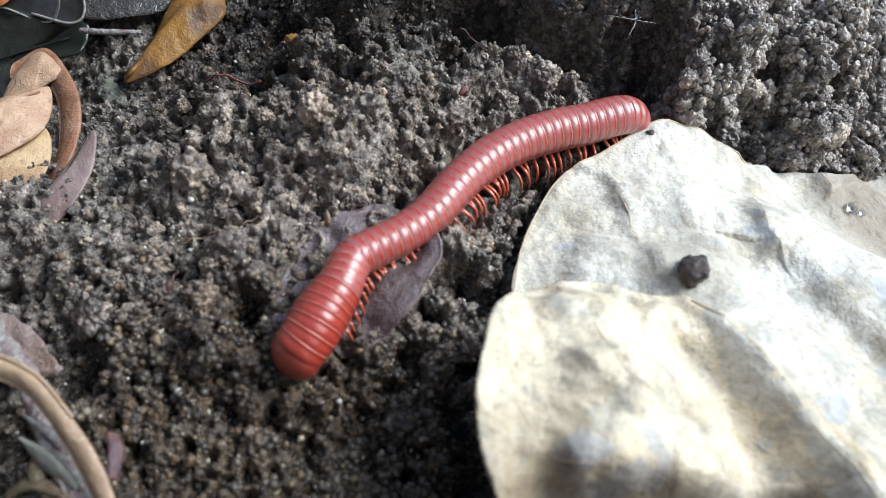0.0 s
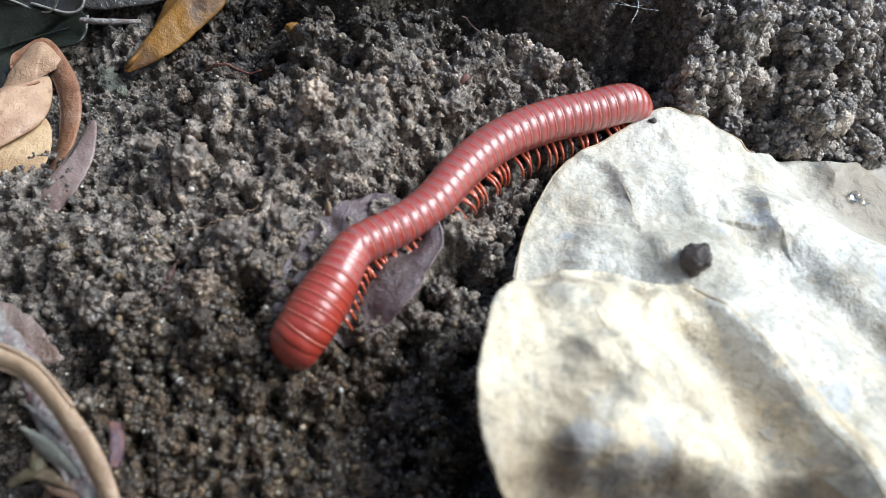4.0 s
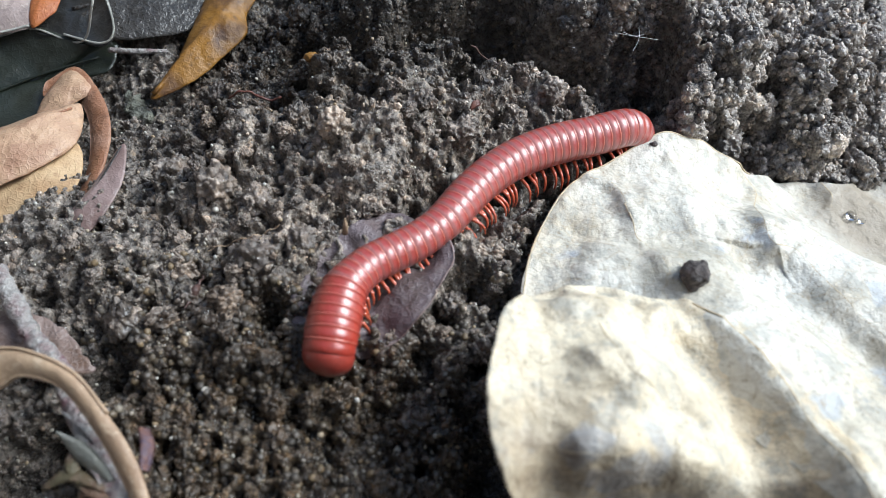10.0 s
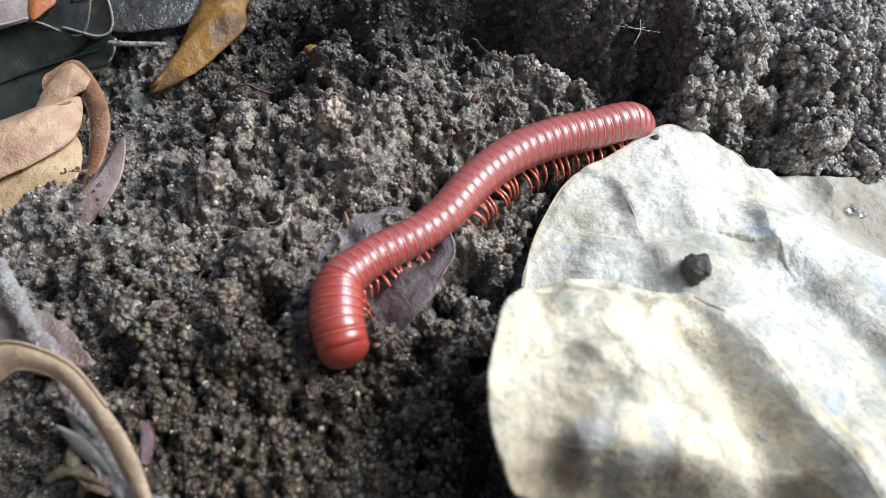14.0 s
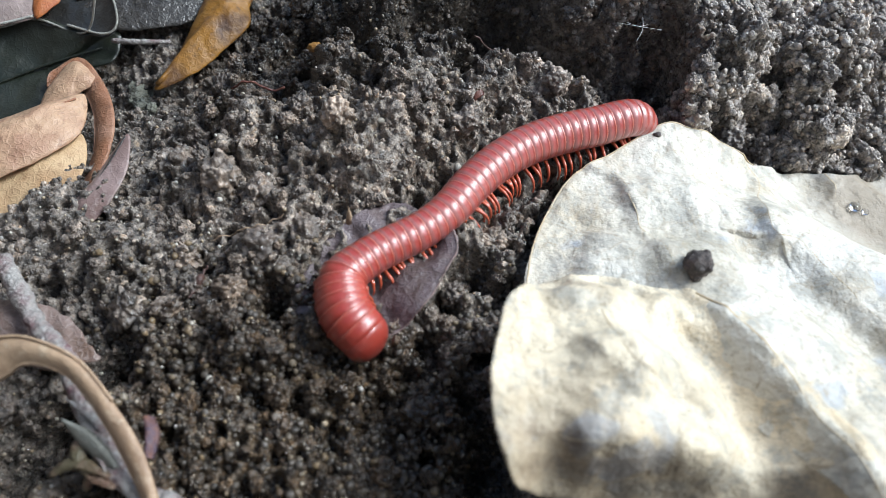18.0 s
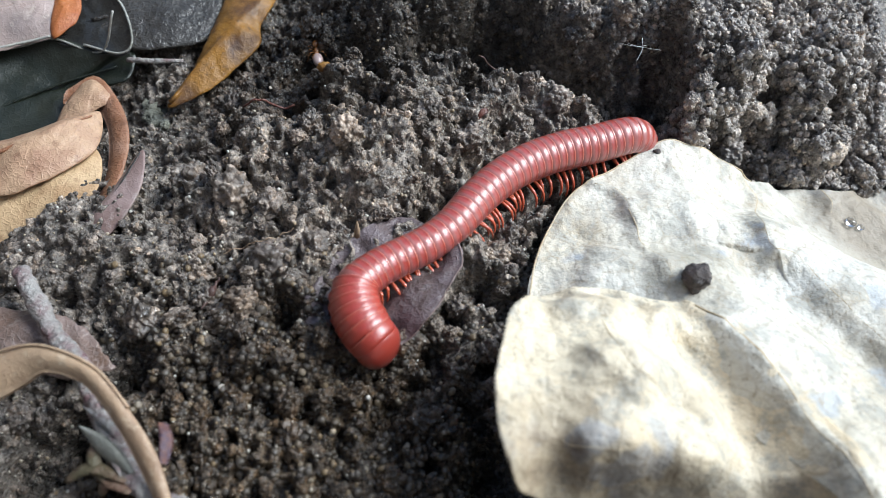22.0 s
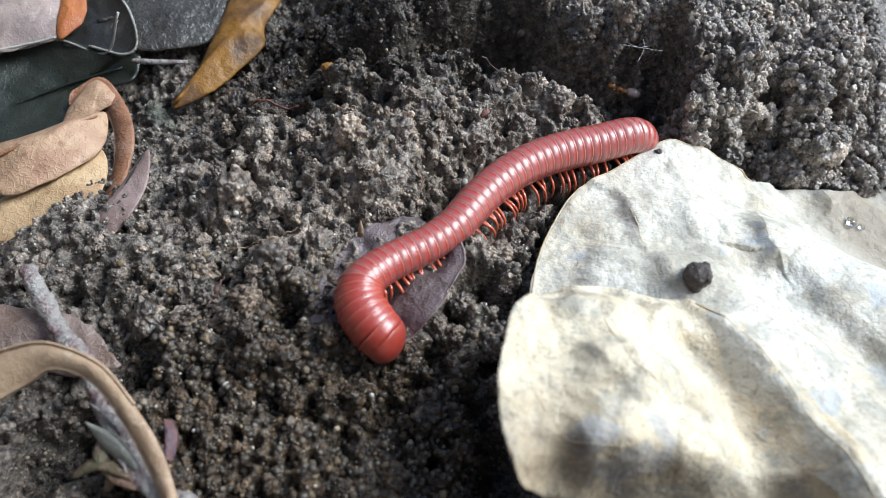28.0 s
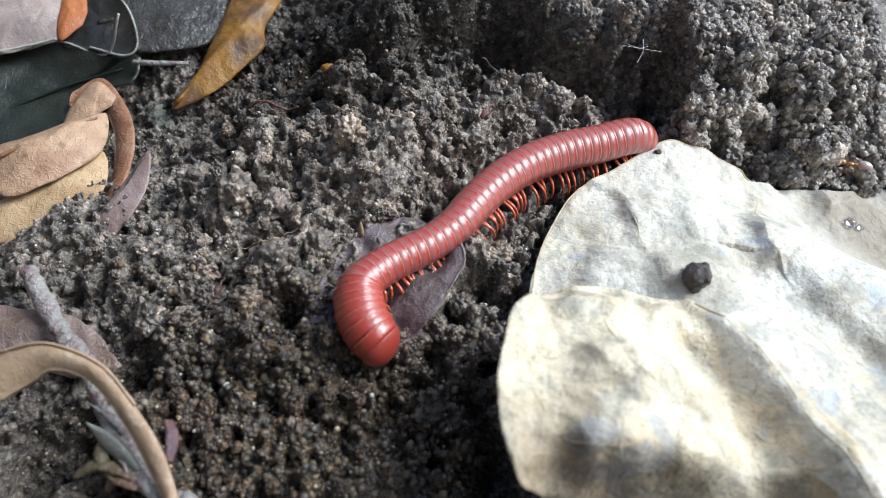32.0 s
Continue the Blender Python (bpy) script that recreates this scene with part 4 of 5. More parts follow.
scatter("bank_granules", 9000, 0.1, 0.55, 2.4, 2, 0.6, DRY_CRUMB, "rounded dry grey soil granules heaped on the bank", "soil granules", (18, 52, 12, 44), 0.3, squash=(0.55, 1.0),
        keep=lambda x, y: ((x - 19) * 0.9 + (y - 17) * 0.6 > 4.0) & (np.hypot(x - 20, y - 22.3) > 3.8) & (np.hypot(x - 23.5, y - 25.5) > 4.0) & (soil_z(x, y) > broad_z(x, y) - 2.5)
        & (np.sin(x * 1.5 + 1.3 * np.sin(y * 0.9)) * np.sin(y * 1.7 + 1.7 * np.sin(x * 0.7)) > -0.45), freq=2.2)
scatter("sand_grains", 7000, 0.06, 0.24, 2.2, 1, 0.2, GRAIN, "tiny tan and pale sand grains mixed into the soil", "sand grains", VIEW, 0.2)
scatter("gravel_grains", 2600, 0.14, 0.46, 1.8, 2, 0.25, GRAVEL, "rounded brown and tan grit grains in dark brown soil", "grit grains", (-32, 6, -24, 0), 0.35)


def build_pebbles():
    shapes = []
    for s in range(5):
        co, f = ball(2, 20 + s, 0.22, 1.1)
        shapes.append(mesh_from("pebble", co * MM, f, [PEBBLE]))
    spots = [(-6.1, 11.6, 0.42), (-10, 13.5, 0.4), (-12.3, 10.2, 0.4), (-8.7, 9.2, 0.3), (1.3, 9.6, 0.5), (-5, 15, 0.25), (-9, 11.3, 0.25), (16, 18, 0.28), (-19.2, -12.6, 0.35),
             (-17, -14, 0.3), (-13, -7, 0.32), (-11.5, -6.5, 0.3), (-23, -6.5, 0.35), (-7, -13, 0.3), (-3.6, -16.8, 0.4), (-9.8, -15.8, 0.35), (-17, 20, 0.45), (-12, 5, 0.22),
             (-15.4, 13.2, 0.35), (-21, 5, 0.35), (-20, 4, 0.3), (27, 24, 0.4), (22.5, 19, 0.4), (33, 26, 0.5), (9, 3, 0.25), (-26, 6, 0.35), (3.2, -8, 0.25), (-1, -12, 0.3)]
    for n, (x, y, r) in enumerate(spots):
        ob = thing("pebble", shapes[n % 5], "pale quartz grain lying on dark soil", "pebble", "grains on the soil")
        ob.location = Vector((x, y, float(soil_z(x, y)) + 0.45 * r)) * MM
        ob.rotation_euler = (n * 1.3, n * 0.7, n * 2.1)
        ob.scale = (r, r * 0.85, r * 0.8)


build_pebbles()


# ---------------------------------------------------------------- big pale leaf
def vein_path(points, height, n=14, lift=-0.02):
    p = spline([(x, y, 0) for x, y in points], n)
    p[:, 2] = [height(a, b) + lift for a, b, _ in p]
    return p


def build_pale_leaf():
    leaf = empty("dry_leaf", (25, -5, -3), "large pale cream dry leaf with grey blotches, creased, on the soil", "leaf")
    back = Matrix.Translation(-Vector((25, -5, -3)) * MM)
    rim = [(x, y, leaf_a_z(x, y)) for x, y in LEAF_A]
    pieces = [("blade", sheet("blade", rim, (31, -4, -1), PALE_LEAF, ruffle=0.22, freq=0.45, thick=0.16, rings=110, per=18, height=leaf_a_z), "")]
    rim = [(x, y, lobe_z(x, y)) for x, y in LOBE]
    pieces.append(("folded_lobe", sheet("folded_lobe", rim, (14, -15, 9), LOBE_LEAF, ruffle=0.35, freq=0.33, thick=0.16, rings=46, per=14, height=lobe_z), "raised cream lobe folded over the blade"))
    for pts, r in (([(20.3, -5.3), (22.7, -8.4), (24.6, -11.7), (26.0, -14.6), (27.2, -17.9), (28.4, -21.2), (29.4, -24)], 0.2), ([(31.9, 14.0), (33.3, 11.5), (30.7, 6.5), (30.0, 2.7), (30.4, 1.4)], 0.12), ([(30.4, 1.4), (32.1, 1.1), (33.4, -0.6), (34.7, -3.4), (35.8, -6.2), (37.7, -9.8)], 0.11), ([(17.2, 6.0), (17.7, 4.0), (17.8, 2.2), (18.7, 0.9), (19.5, -2.9)], 0.12), ([(12.1, 5.6), (12.5, 3.5), (13.3, 2.6), (16.2, 1.7), (18.7, 0.9)], 0.1),
                   ([(14.5, 9.5), (16.4, 9.0), (17.2, 7.6), (17.4, 5.8)], 0.08), ([(42.8, 15.0), (43.4, 13.1), (42.8, 11.0)], 0.13), ([(22.9, 12.3), (24.1, 10.4), (24.2, 8.2)], 0.07),
                   ([(23.3, 13), (25.3, 8.2), (25.2, 3.4)], 0.06), ([(9.3, 3.5), (11.6, 4.8), (15.2, 8.3)], 0.05), ([(31, -6), (36, -11), (42, -16)], 0.08), ([(22, 14), (21.6, 10), (18.4, 6)], 0.05)):
        path = vein_path(pts, leaf_a_z)
        path[:, 2] += [0.22 * (nz(x, y, 31, 0.45) + 0.45 * nz(x, y, -4, 0.45 * 2.7)) for x, y, _ in path]
        pieces.append(("vein", tube_mesh("vein", path, np.linspace(r * 0.8, r * 0.4, len(path)), VEIN, 6, 0.3), ""))
    for pts, r in (([(11.4, -9.4), (12.5, -13.7), (15.5, -15.5), (20.5, -18.6), (24, -22)], 0.13), ([(15.1, -5.6), (16.8, -9.3), (21.6, -10.5), (24, -12.4)], 0.1), ([(5.7, -16.1), (7.6, -19.2), (11.5, -19.8)], 0.1)):
        path = vein_path(pts, lobe_z)
        path[:, 2] += [0.35 * (nz(x, y, 14, 0.33) + 0.45 * nz(x, y, -15, 0.33 * 2.7)) for x, y, _ in path]
        pieces.append(("vein", tube_mesh("vein", path, np.linspace(r * 0.8, r * 0.4, len(path)), VEIN, 6, 0.3), ""))
    edge = spline(LEAF_A[:9], 12)
    path = np.array([(x, y, leaf_a_z(x, y) + 0.22 * (nz(x, y, 31, 0.45) + 0.45 * nz(x, y, -4, 1.215)) - 0.05) for x, y in edge])
    pieces.append(("margin", tube_mesh("margin", path, 0.11, VEIN, 6), "thin pale rolled margin"))
    for name, me, label in pieces:
        me.transform(back)
        part(name, me, leaf, label)


VEIN = material("leaf_vein", leaf_look((0.45, 0.35, 0.22), (0.52, 0.44, 0.31), (0.34, 0.25, 0.15), 0.5, 300))
build_pale_leaf()


def build_pellet():
    co, f = ball(4, 3, 0.16, 2.4)
    z = leaf_a_z(21.2, -3.2)
    p = empty("pellet", (21.2, -3.2, z), "dark brown crumbly pellet of soil on the pale leaf", "soil pellet")
    me = mesh_from("core", (co * (1.25, 1.15, 1.2) + (0, 0, 1.0)) * MM, f, [PELLET])
    part("core", me, p)
    for k in range(7):
        co, f = ball(2, 40 + k, 0.25, 1.6)
        a = k * 0.9
        r = 0.3 + 0.12 * (k % 3)
        part("crumb", mesh_from("crumb", (co * r + (math.cos(a) * 1.0, math.sin(a) * 0.9, 1.0 + 0.6 * math.sin(k * 2.3))) * MM, f, [PELLET]), p)
    co, f = ball(2, 9, 0.3, 1.5)
    s = thing("soil_speck", mesh_from("soil_speck", co * (0.42, 0.3, 0.22) * MM, f, [PELLET]), "tiny dark soil speck near the leaf tip", "soil speck")
    s.location = Vector((21.5, 14.0, leaf_a_z(21.5, 14.0) + 0.15)) * MM


build_pellet()


# ---------------------------------------------------------------- millipede
# the front of the body from the bend to the head, by seconds
EARLY = {0: [(-7.21, -5.1), (-8.23, -6.94), (-8.8, -8.19), (-9.46, -9.35), (-10.49, -10.67)],
         3: [(-7.47, -5.11), (-8.4, -7.05), (-9.09, -8.3), (-9.75, -9.51), (-10.7, -10.69)],
         6: [(-7.42, -5.14), (-8.51, -7.12), (-9.08, -8.37), (-9.66, -9.57), (-10.62, -10.71)],
         9: [(-7.72, -4.39), (-8.25, -6.43), (-8.72, -8.38), (-9.31, -9.97), (-9.72, -10.61)],
         10.5: [(-8.18, -4.54), (-8.75, -6.61), (-8.96, -8.34), (-8.96, -9.95), (-8.99, -10.96)],
         12: [(-8.43, -4.36), (-8.77, -6.28), (-8.75, -8.0), (-8.45, -9.52), (-8.29, -10.72)]}
LATER = {14.5: [(-8.55, -4.7), (-8.66, -6.51), (-8.51, -8.22), (-8.13, -9.59), (-7.76, -10.59)],
         16.5: [(-8.57, -4.5), (-8.59, -6.31), (-8.13, -8.02), (-7.31, -9.29), (-6.8, -10.2)],
         18: [(-8.64, -4.71), (-8.56, -6.67), (-8.02, -8.15), (-7.02, -9.27), (-6.15, -10.04)],
         21: [(-8.22, -4.35), (-8.26, -6.07), (-7.65, -7.64), (-6.66, -9.04), (-5.72, -9.93)],
         24: [(-8.17, -4.36), (-8.22, -5.94), (-7.76, -7.33), (-6.85, -8.65), (-5.71, -9.45)],
         28: [(-8.05, -4.27), (-8.14, -6.08), (-7.49, -7.36), (-6.39, -8.7), (-5.35, -9.35)],
         32: [(-8.15, -4.38), (-8.13, -6.28), (-7.71, -7.73), (-6.85, -9.01), (-5.9, -9.66)]}
HEAD = {**EARLY, **LATER}
FRONT = 11            # rings that bend with the head
PITCH = 0.93
# girth of the front rings, from the bend to the collar
GIRTH = (0.86, 0.87, 0.89, 0.93, 0.99, 1.06, 1.1, 1.12, 1.12, 1.11, 1.08)


def neck_line(t):
    """The bent front of the body at t seconds."""
    keys = sorted(HEAD)
    flat = np.array([np.ravel(HEAD[k]) for k in keys])
    p = np.array([np.interp(t, keys, flat[:, n]) for n in range(10)]).reshape(5, 2)
    pts = [SPINE[-2], SPINE[-1]] + [(x, y, z) for (x, y), z in zip(p, (2.5, 2.6, 2.6, 2.4, 1.9))]
    return spline(pts, 12)[12:]


def ring_pose(a, b):
    """Ring axes: x ahead from a to b, z up."""
    x = (Vector(b) - Vector(a)).normalized()
    y = Vector((0, 0, 1)).cross(x)
    if y.length < 0.2:
        y = Vector((0.35, 0.9, 0.1)) if y.length < 1e-6 else y
    y.normalize()
    z = x.cross(y)
    m = Matrix((x, y, z)).transposed().to_4x4()
    m.translation = (Vector(a) + Vector(b)) * 0.5 * MM
    return m


BASE = Vector((2.0, 5.0, -2.8))
INV = Matrix.Translation(-BASE * MM)


def front_poses(t):
    line = neck_line(t)
    stops = resample(line, FRONT + 2)
    return [INV @ ring_pose(stops[i], stops[i + 1]) for i in range(FRONT + 1)]


def ring_mesh(name, scale, front):
    """One trunk ring: a raised red hind band with a rounded lip and a duller fore band that slides under the ring ahead."""
    prof = [(-0.56, 0.93), (-0.56, 0.975), (-0.52, 0.995), (-0.45, 1.0), (-0.38, 0.99), (-0.28, 0.985), (-0.14, 1.0), (0.0, 1.008), (0.14, 1.003), (0.27, 0.988), (0.4, 0.965), (0.52, 0.94), (0.62, 0.9)]
    if front:
        prof = [(-0.56, 0.92), (-0.56, 0.985), (-0.53, 1.008), (-0.47, 1.018), (-0.41, 1.006), (-0.34, 0.98), (-0.2, 0.98), (0.0, 0.985), (0.16, 0.985), (0.3, 0.975), (0.44, 0.955), (0.56, 0.925), (0.66, 0.88)]
    sides = 48
    verts, faces = [], []
    for x, r in prof:
        for k in range(sides):
            a = 2 * math.pi * k / sides
            y, z = math.cos(a), math.sin(a)
            if z < -0.45:
                z = -0.45 + (z + 0.45) * 0.62
            wob = 1 + 0.004 * math.sin(7 * a + x * 5)
            verts.append((x * MM, y * r * RADIUS * scale * wob * MM, z * r * RADIUS * scale * wob * MM))
    for i in range(len(prof) - 1):
        for k in range(sides):
            k2 = (k + 1) % sides
            faces.append((i * sides + k, (i + 1) * sides + k, (i + 1) * sides + k2, i * sides + k2))
    faces.append(tuple(range(sides)))
    faces.append(tuple((len(prof) - 1) * sides + k for k in range(sides))[::-1])
    return mesh_from(name, verts, faces, [FRONT_SHELL if front else BAND_SHELL])


def leg_mesh(side, spread, sweep):
    """A jointed walking leg, from the belly out and down."""
    pts = spline([(0, 0.7, -1.5), (sweep * 0.2, 1.8, -1.6), (sweep * 0.5, 2.4 + spread, -1.8), (sweep * 0.8, 2.8 + spread * 1.3, -2.45), (sweep, 2.9 + spread * 1.6, -3.3)], 4)
    pts[:, 1] *= side
    n = len(pts)
    rad = [0.23 * (1 - 0.66 * i / (n - 1)) * (1.0 if i % 4 else 0.82) for i in range(n)]
    return tube_mesh("leg", pts, rad, LEG_RED, 7)


def build_millipede():
    mil = empty("millipede", BASE, "glossy brick-red banded millipede with many orange legs, crawling on soil", "millipede")
    line = BODY[::-1]
    length = float(np.sum(np.linalg.norm(np.diff(line, axis=0), axis=1)))
    count = int(length / PITCH)
    stops = resample(line, count + 1)
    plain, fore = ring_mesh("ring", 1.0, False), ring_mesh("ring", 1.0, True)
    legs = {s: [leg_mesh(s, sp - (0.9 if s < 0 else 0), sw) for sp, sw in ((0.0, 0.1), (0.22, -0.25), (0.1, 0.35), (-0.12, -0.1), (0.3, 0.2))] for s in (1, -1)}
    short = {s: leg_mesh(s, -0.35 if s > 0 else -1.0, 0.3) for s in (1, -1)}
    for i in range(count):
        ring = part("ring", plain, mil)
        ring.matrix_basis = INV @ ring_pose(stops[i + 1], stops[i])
        girth = float(np.interp(stops[i][0], [-6.5, -4.5, -1.0, 0.5, 2.0, 4.0, 6.5, 9.0, 12.0, 16.0, 18.5, 20.0], [0.86, 0.85, 0.85, 0.89, 0.92, 0.94, 0.965, 0.99, 1.0, 0.985, 0.95, 0.91]))
        ring.scale = (1, girth, girth)
        if stops[i][2] < -3.2:
            continue
        for s in (1, -1):
            for k, x in enumerate((-0.22, 0.2) if i % 2 and stops[i][0] < 6 else (0.0,)):
                leg = part("leg", legs[s][(i * 2 + k * 3 + (s > 0)) % 5], ring)
                leg.location = (x * MM, 0, 0)
                leg.rotation_euler = (0, 0, 0.14 * math.sin(i * 1.7 + k))
    front = []
    start = front_poses(0.0)
    for i in range(FRONT):
        taper = GIRTH[i]
        ring = part("ring", fore if i > 3 else plain, mil)
        ring.matrix_basis = start[i]
        ring.scale = (1, taper, taper)
        front.append(ring)
        if i < FRONT - 4:
            for s in (1, -1):
                for x in (0.0,):
                    leg = part("leg", short[s], ring)
                    leg.location = (x * MM, 0, 0.15 * MM)
    # rounded head under the collar, bent downwards
    co, f = ball(4, 2, 0.0, 1.0)
    head_co = co * (1.9, 2.12, 2.0)
    head_co[:, 0] -= 0.1
    head_co[:, 2] -= 0.12 * (head_co[:, 0] + 1.3) ** 2
    head = part("head", mesh_from("head", head_co * MM, f, [RED_SHELL]), mil, "smooth rounded red head")
    head.matrix_basis = start[FRONT]
    front.append(head)
    return front


NECK = build_millipede()


# ---------------------------------------------------------------- violet leaf under the head
DRAPE = np.array([(0.45 * a, 0.45 * b) for a in (-1, 0, 1) for b in (-1, 0, 1)])


def build_violet_leaf():
    leaf = empty("skeleton_leaf", (-6, -2, 0.0), "thin violet-grey decaying leaf flat on the soil under the millipede", "leaf")
    def lie(x, y):
        x, y = np.asarray(x, float), np.asarray(y, float)
        r = kernel(x, y, [(-13.7, -4, 1.5), (-8, 2, 0.1), (-11, -1, 0.6), (-5, 4.5, -0.8), (-1, 4, -1.0), (1.1, 0.2, 1.0), (0.2, -3, 1.3), (-2.6, -7, 1.6), (-6.5, -9.4, 1.4), (-3, -4.5, 1.0), (-6, -2, -0.4), (-9, -6, 0.2), (-2, 0, -0.9), (-12, -7, 1.4)], 3.0)
        left = 1 / (1 + np.exp((x + 0.55 * y + 8.0) * 1.2))
        drape = np.mean([soil_z(x + a, y + b) for a, b in DRAPE], axis=0)
        return r * (1 - left) + left * (drape * 0.8 + 0.2 * broad_z(x, y) + 0.05)
    rim = [(x, y, lie(x, y)) for x, y in VIOLET]
    me = sheet("blade", rim, (-6, -2, 0), VIOLET_LEAF, ruffle=0.12, freq=0.6, thick=0.08, rings=34, per=16, height=lie, ragged=0.25)
    back = Matrix.Translation(-Vector((-6, -2, 0)) * MM)
    me.transform(back)
    part("blade", me, leaf)
    edge = spline(VIOLET[8:14], 14)
    path = np.array([(x, y, lie(x, y) + 0.1) for x, y in edge])
    me = tube_mesh("rim", path, 0.05, MAUVE_LEAF, 6)
    me.transform(back)
    part("rim", me, leaf, "paler curled edge")


build_violet_leaf()


# ---------------------------------------------------------------- leaf litter
BLACK_LEAF = material("black_leaf", leaf_look((0.022, 0.021, 0.019), (0.012, 0.012, 0.011), (0.05, 0.048, 0.044), 0.35))
PINK_LEAF = material("pink_leaf", leaf_look((0.36, 0.28, 0.25), (0.2, 0.16, 0.15), (0.5, 0.42, 0.36), 0.35, 180))
# Pale leaf rims, their tone raised to paint in the sheen along them.
PALE_EDGE = material("pale_edge", leaf_look((0.42, 0.41, 0.37), (0.16, 0.155, 0.13), (0.56, 0.55, 0.5), 0.25, 300))


def litter_leaf(name, label, outline, centre, mat, rib=None, rib_mat=None, rim=None, **kw):
    leaf = empty(name, centre, label, "leaf", "leaf litter")
    back = Matrix.Translation(-Vector(centre) * MM)
    me = sheet("blade", outline, centre, mat, **kw)
    me.transform(back)
    part("blade", me, leaf)
    if rib:
        path = spline(rib, 8)
        me = tube_mesh("midrib", path, np.linspace(0.28, 0.12, len(path)), rib_mat or mat, 7)
        me.transform(back)
        part("midrib", me, leaf)
    if rim:
        me = tube_mesh("rim", spline(rim, 8), 0.14, PALE_EDGE, 7)
        me.transform(back)
        part("rim", me, leaf, "pale dry curling edge, its sheen put into the colour")
    return leaf


litter_leaf("curled_leaf", "tan dry leaf with a curled tip in the litter", [(-50, 14, -6), (-45.8, 16.8, -6), (-40.1, 20.6, -7), (-38.4, 20.2, -7), (-37.8, 15.3, -6.3), (-40.7, 11.0, -5), (-46, 8.6, -5)],
            (-43, 14.5, -5), TAN_LEAF, [(-50, 11.5, -4.6), (-44, 15, -4.4), (-39, 19.5, -6)], BROWN_LEAF, arch=1.0, rings=16)
litter_leaf("curled_leaf", "cream dry leaf lying under a tan one", [(-50, 6, -7), (-44.4, 11.5, -7), (-40.3, 16.2, -7.6), (-38.0, 15.8, -7.5), (-36.6, 11.5, -6.6), (-37.6, 8.0, -6), (-43, 4, -7)],
            (-40.5, 11, -6.4), CREAM_LEAF, arch=0.7, rings=16)
litter_leaf("curled_leaf", "greyish mauve pointed dry leaf standing on edge", [(-31.1, 12.6, -2.3), (-30.5, 9, -2.7), (-31.7, 5.4, -3.1), (-34.4, 2.5, -4.1), (-37.4, 3.6, -5.7), (-34.6, 8.6, -4.9)],
            (-33.4, 7, -3.7), MAUVE_LEAF, [(-37, 3.4, -5.0), (-33.6, 7, -3.3), (-31.2, 12.2, -2.3)], GREY_LEAF, arch=0.8, rings=14)
litter_leaf("yellow_leaf", "ochre yellow leaf with brown blotches in the litter", [(-32.5, 23.6, -9.5), (-30.4, 28.3, -9), (-29.6, 31.5, -8.8), (-28.6, 36, -8.8), (-27.8, 40.2, -9), (-25, 44.2, -9), (-21.3, 43.4, -9), (-21.8, 40, -9), (-23, 36.1, -9), (-22.8, 32.9, -9), (-24.8, 30, -9.2), (-28, 26.2, -9.4)],
            (-26, 34, -8.6), YELLOW_LEAF, [(-32.2, 24, -9.2), (-27, 32, -8.2), (-23, 41, -8.6)], YELLOW_LEAF, arch=1.2, rings=18)
litter_leaf("dark_leaf", "blackish green glossy curled leaf in deep shade", [(-52, 18, -10), (-54, 30, -8.5), (-47, 32, -7.6), (-41, 30.4, -8.2), (-37.8, 31.5, -9.2), (-38, 28, -10), (-41.2, 26.6, -10.5), (-44, 21, -10.5)],
            (-46, 26.5, -10.5), DARK_LEAF, [(-54, 22, -10), (-47, 26.5, -10.1), (-39.5, 29.5, -9.6)], DARK_LEAF, [(-55, 29.6, -8.0), (-50, 30.6, -7.6), (-46.5, 31.6, -7.4), (-41, 30.3, -8.0), (-37.9, 31.4, -2.5)], rings=16)
litter_leaf("dark_leaf", "blackish curled leaf with a thin pale rim in the litter", [(-45.4, 38.6, -7.6), (-42.2, 39.4, -6.8), (-38.9, 35.6, -6.6), (-37.2, 31.2, -7.2), (-38.6, 29.6, -7.8), (-43.0, 30.9, -7.8), (-46.2, 31.4, -7.6), (-45.6, 34.5, -7.8)],
            (-41.8, 34.2, -7.9), BLACK_LEAF, rim=[(-43.2, 39.2, -6.9), (-41.6, 39.0, -6.6), (-38.8, 35.6, -6.4), (-37.2, 31.2, -7.0), (-38.6, 29.8, -7.6), (-43.0, 31.0, -7.6)], rings=14)
mottled = litter_leaf("mottled_leaf", "pinkish white dry leaf with an orange tip in the litter", [(-60, 33, -6.5), (-55.1, 38, -6.3), (-51, 40.5, -6.2), (-46.6, 38.6, -6.3), (-46.2, 34, -6.5), (-46.6, 31.4, -6.8), (-49.3, 30.4, -6.9), (-53.5, 29.2, -6.9)],
                      (-51, 34.5, -6), PINK_LEAF, rim=[(-58, 29.6, -6.8), (-53.5, 29.3, -6.8), (-49.3, 30.5, -6.8), (-46.6, 31.4, -6.7)], arch=0.6, rings=14)
orange = sheet("tip", [(-46.9, 38.2, -6.1), (-44.6, 37.9, -6.2), (-43.8, 34.6, -6.3), (-44.8, 32.4, -6.6), (-46.3, 31.2, -6.7), (-46.9, 34.2, -6.3)], (-45.6, 35, -6.0), ORANGE_LEAF, arch=0.3, rings=10)
orange.transform(Matrix.Translation(-Vector((-51, 34.5, -6)) * MM))
part("tip", orange, mottled, "rust-orange tip")
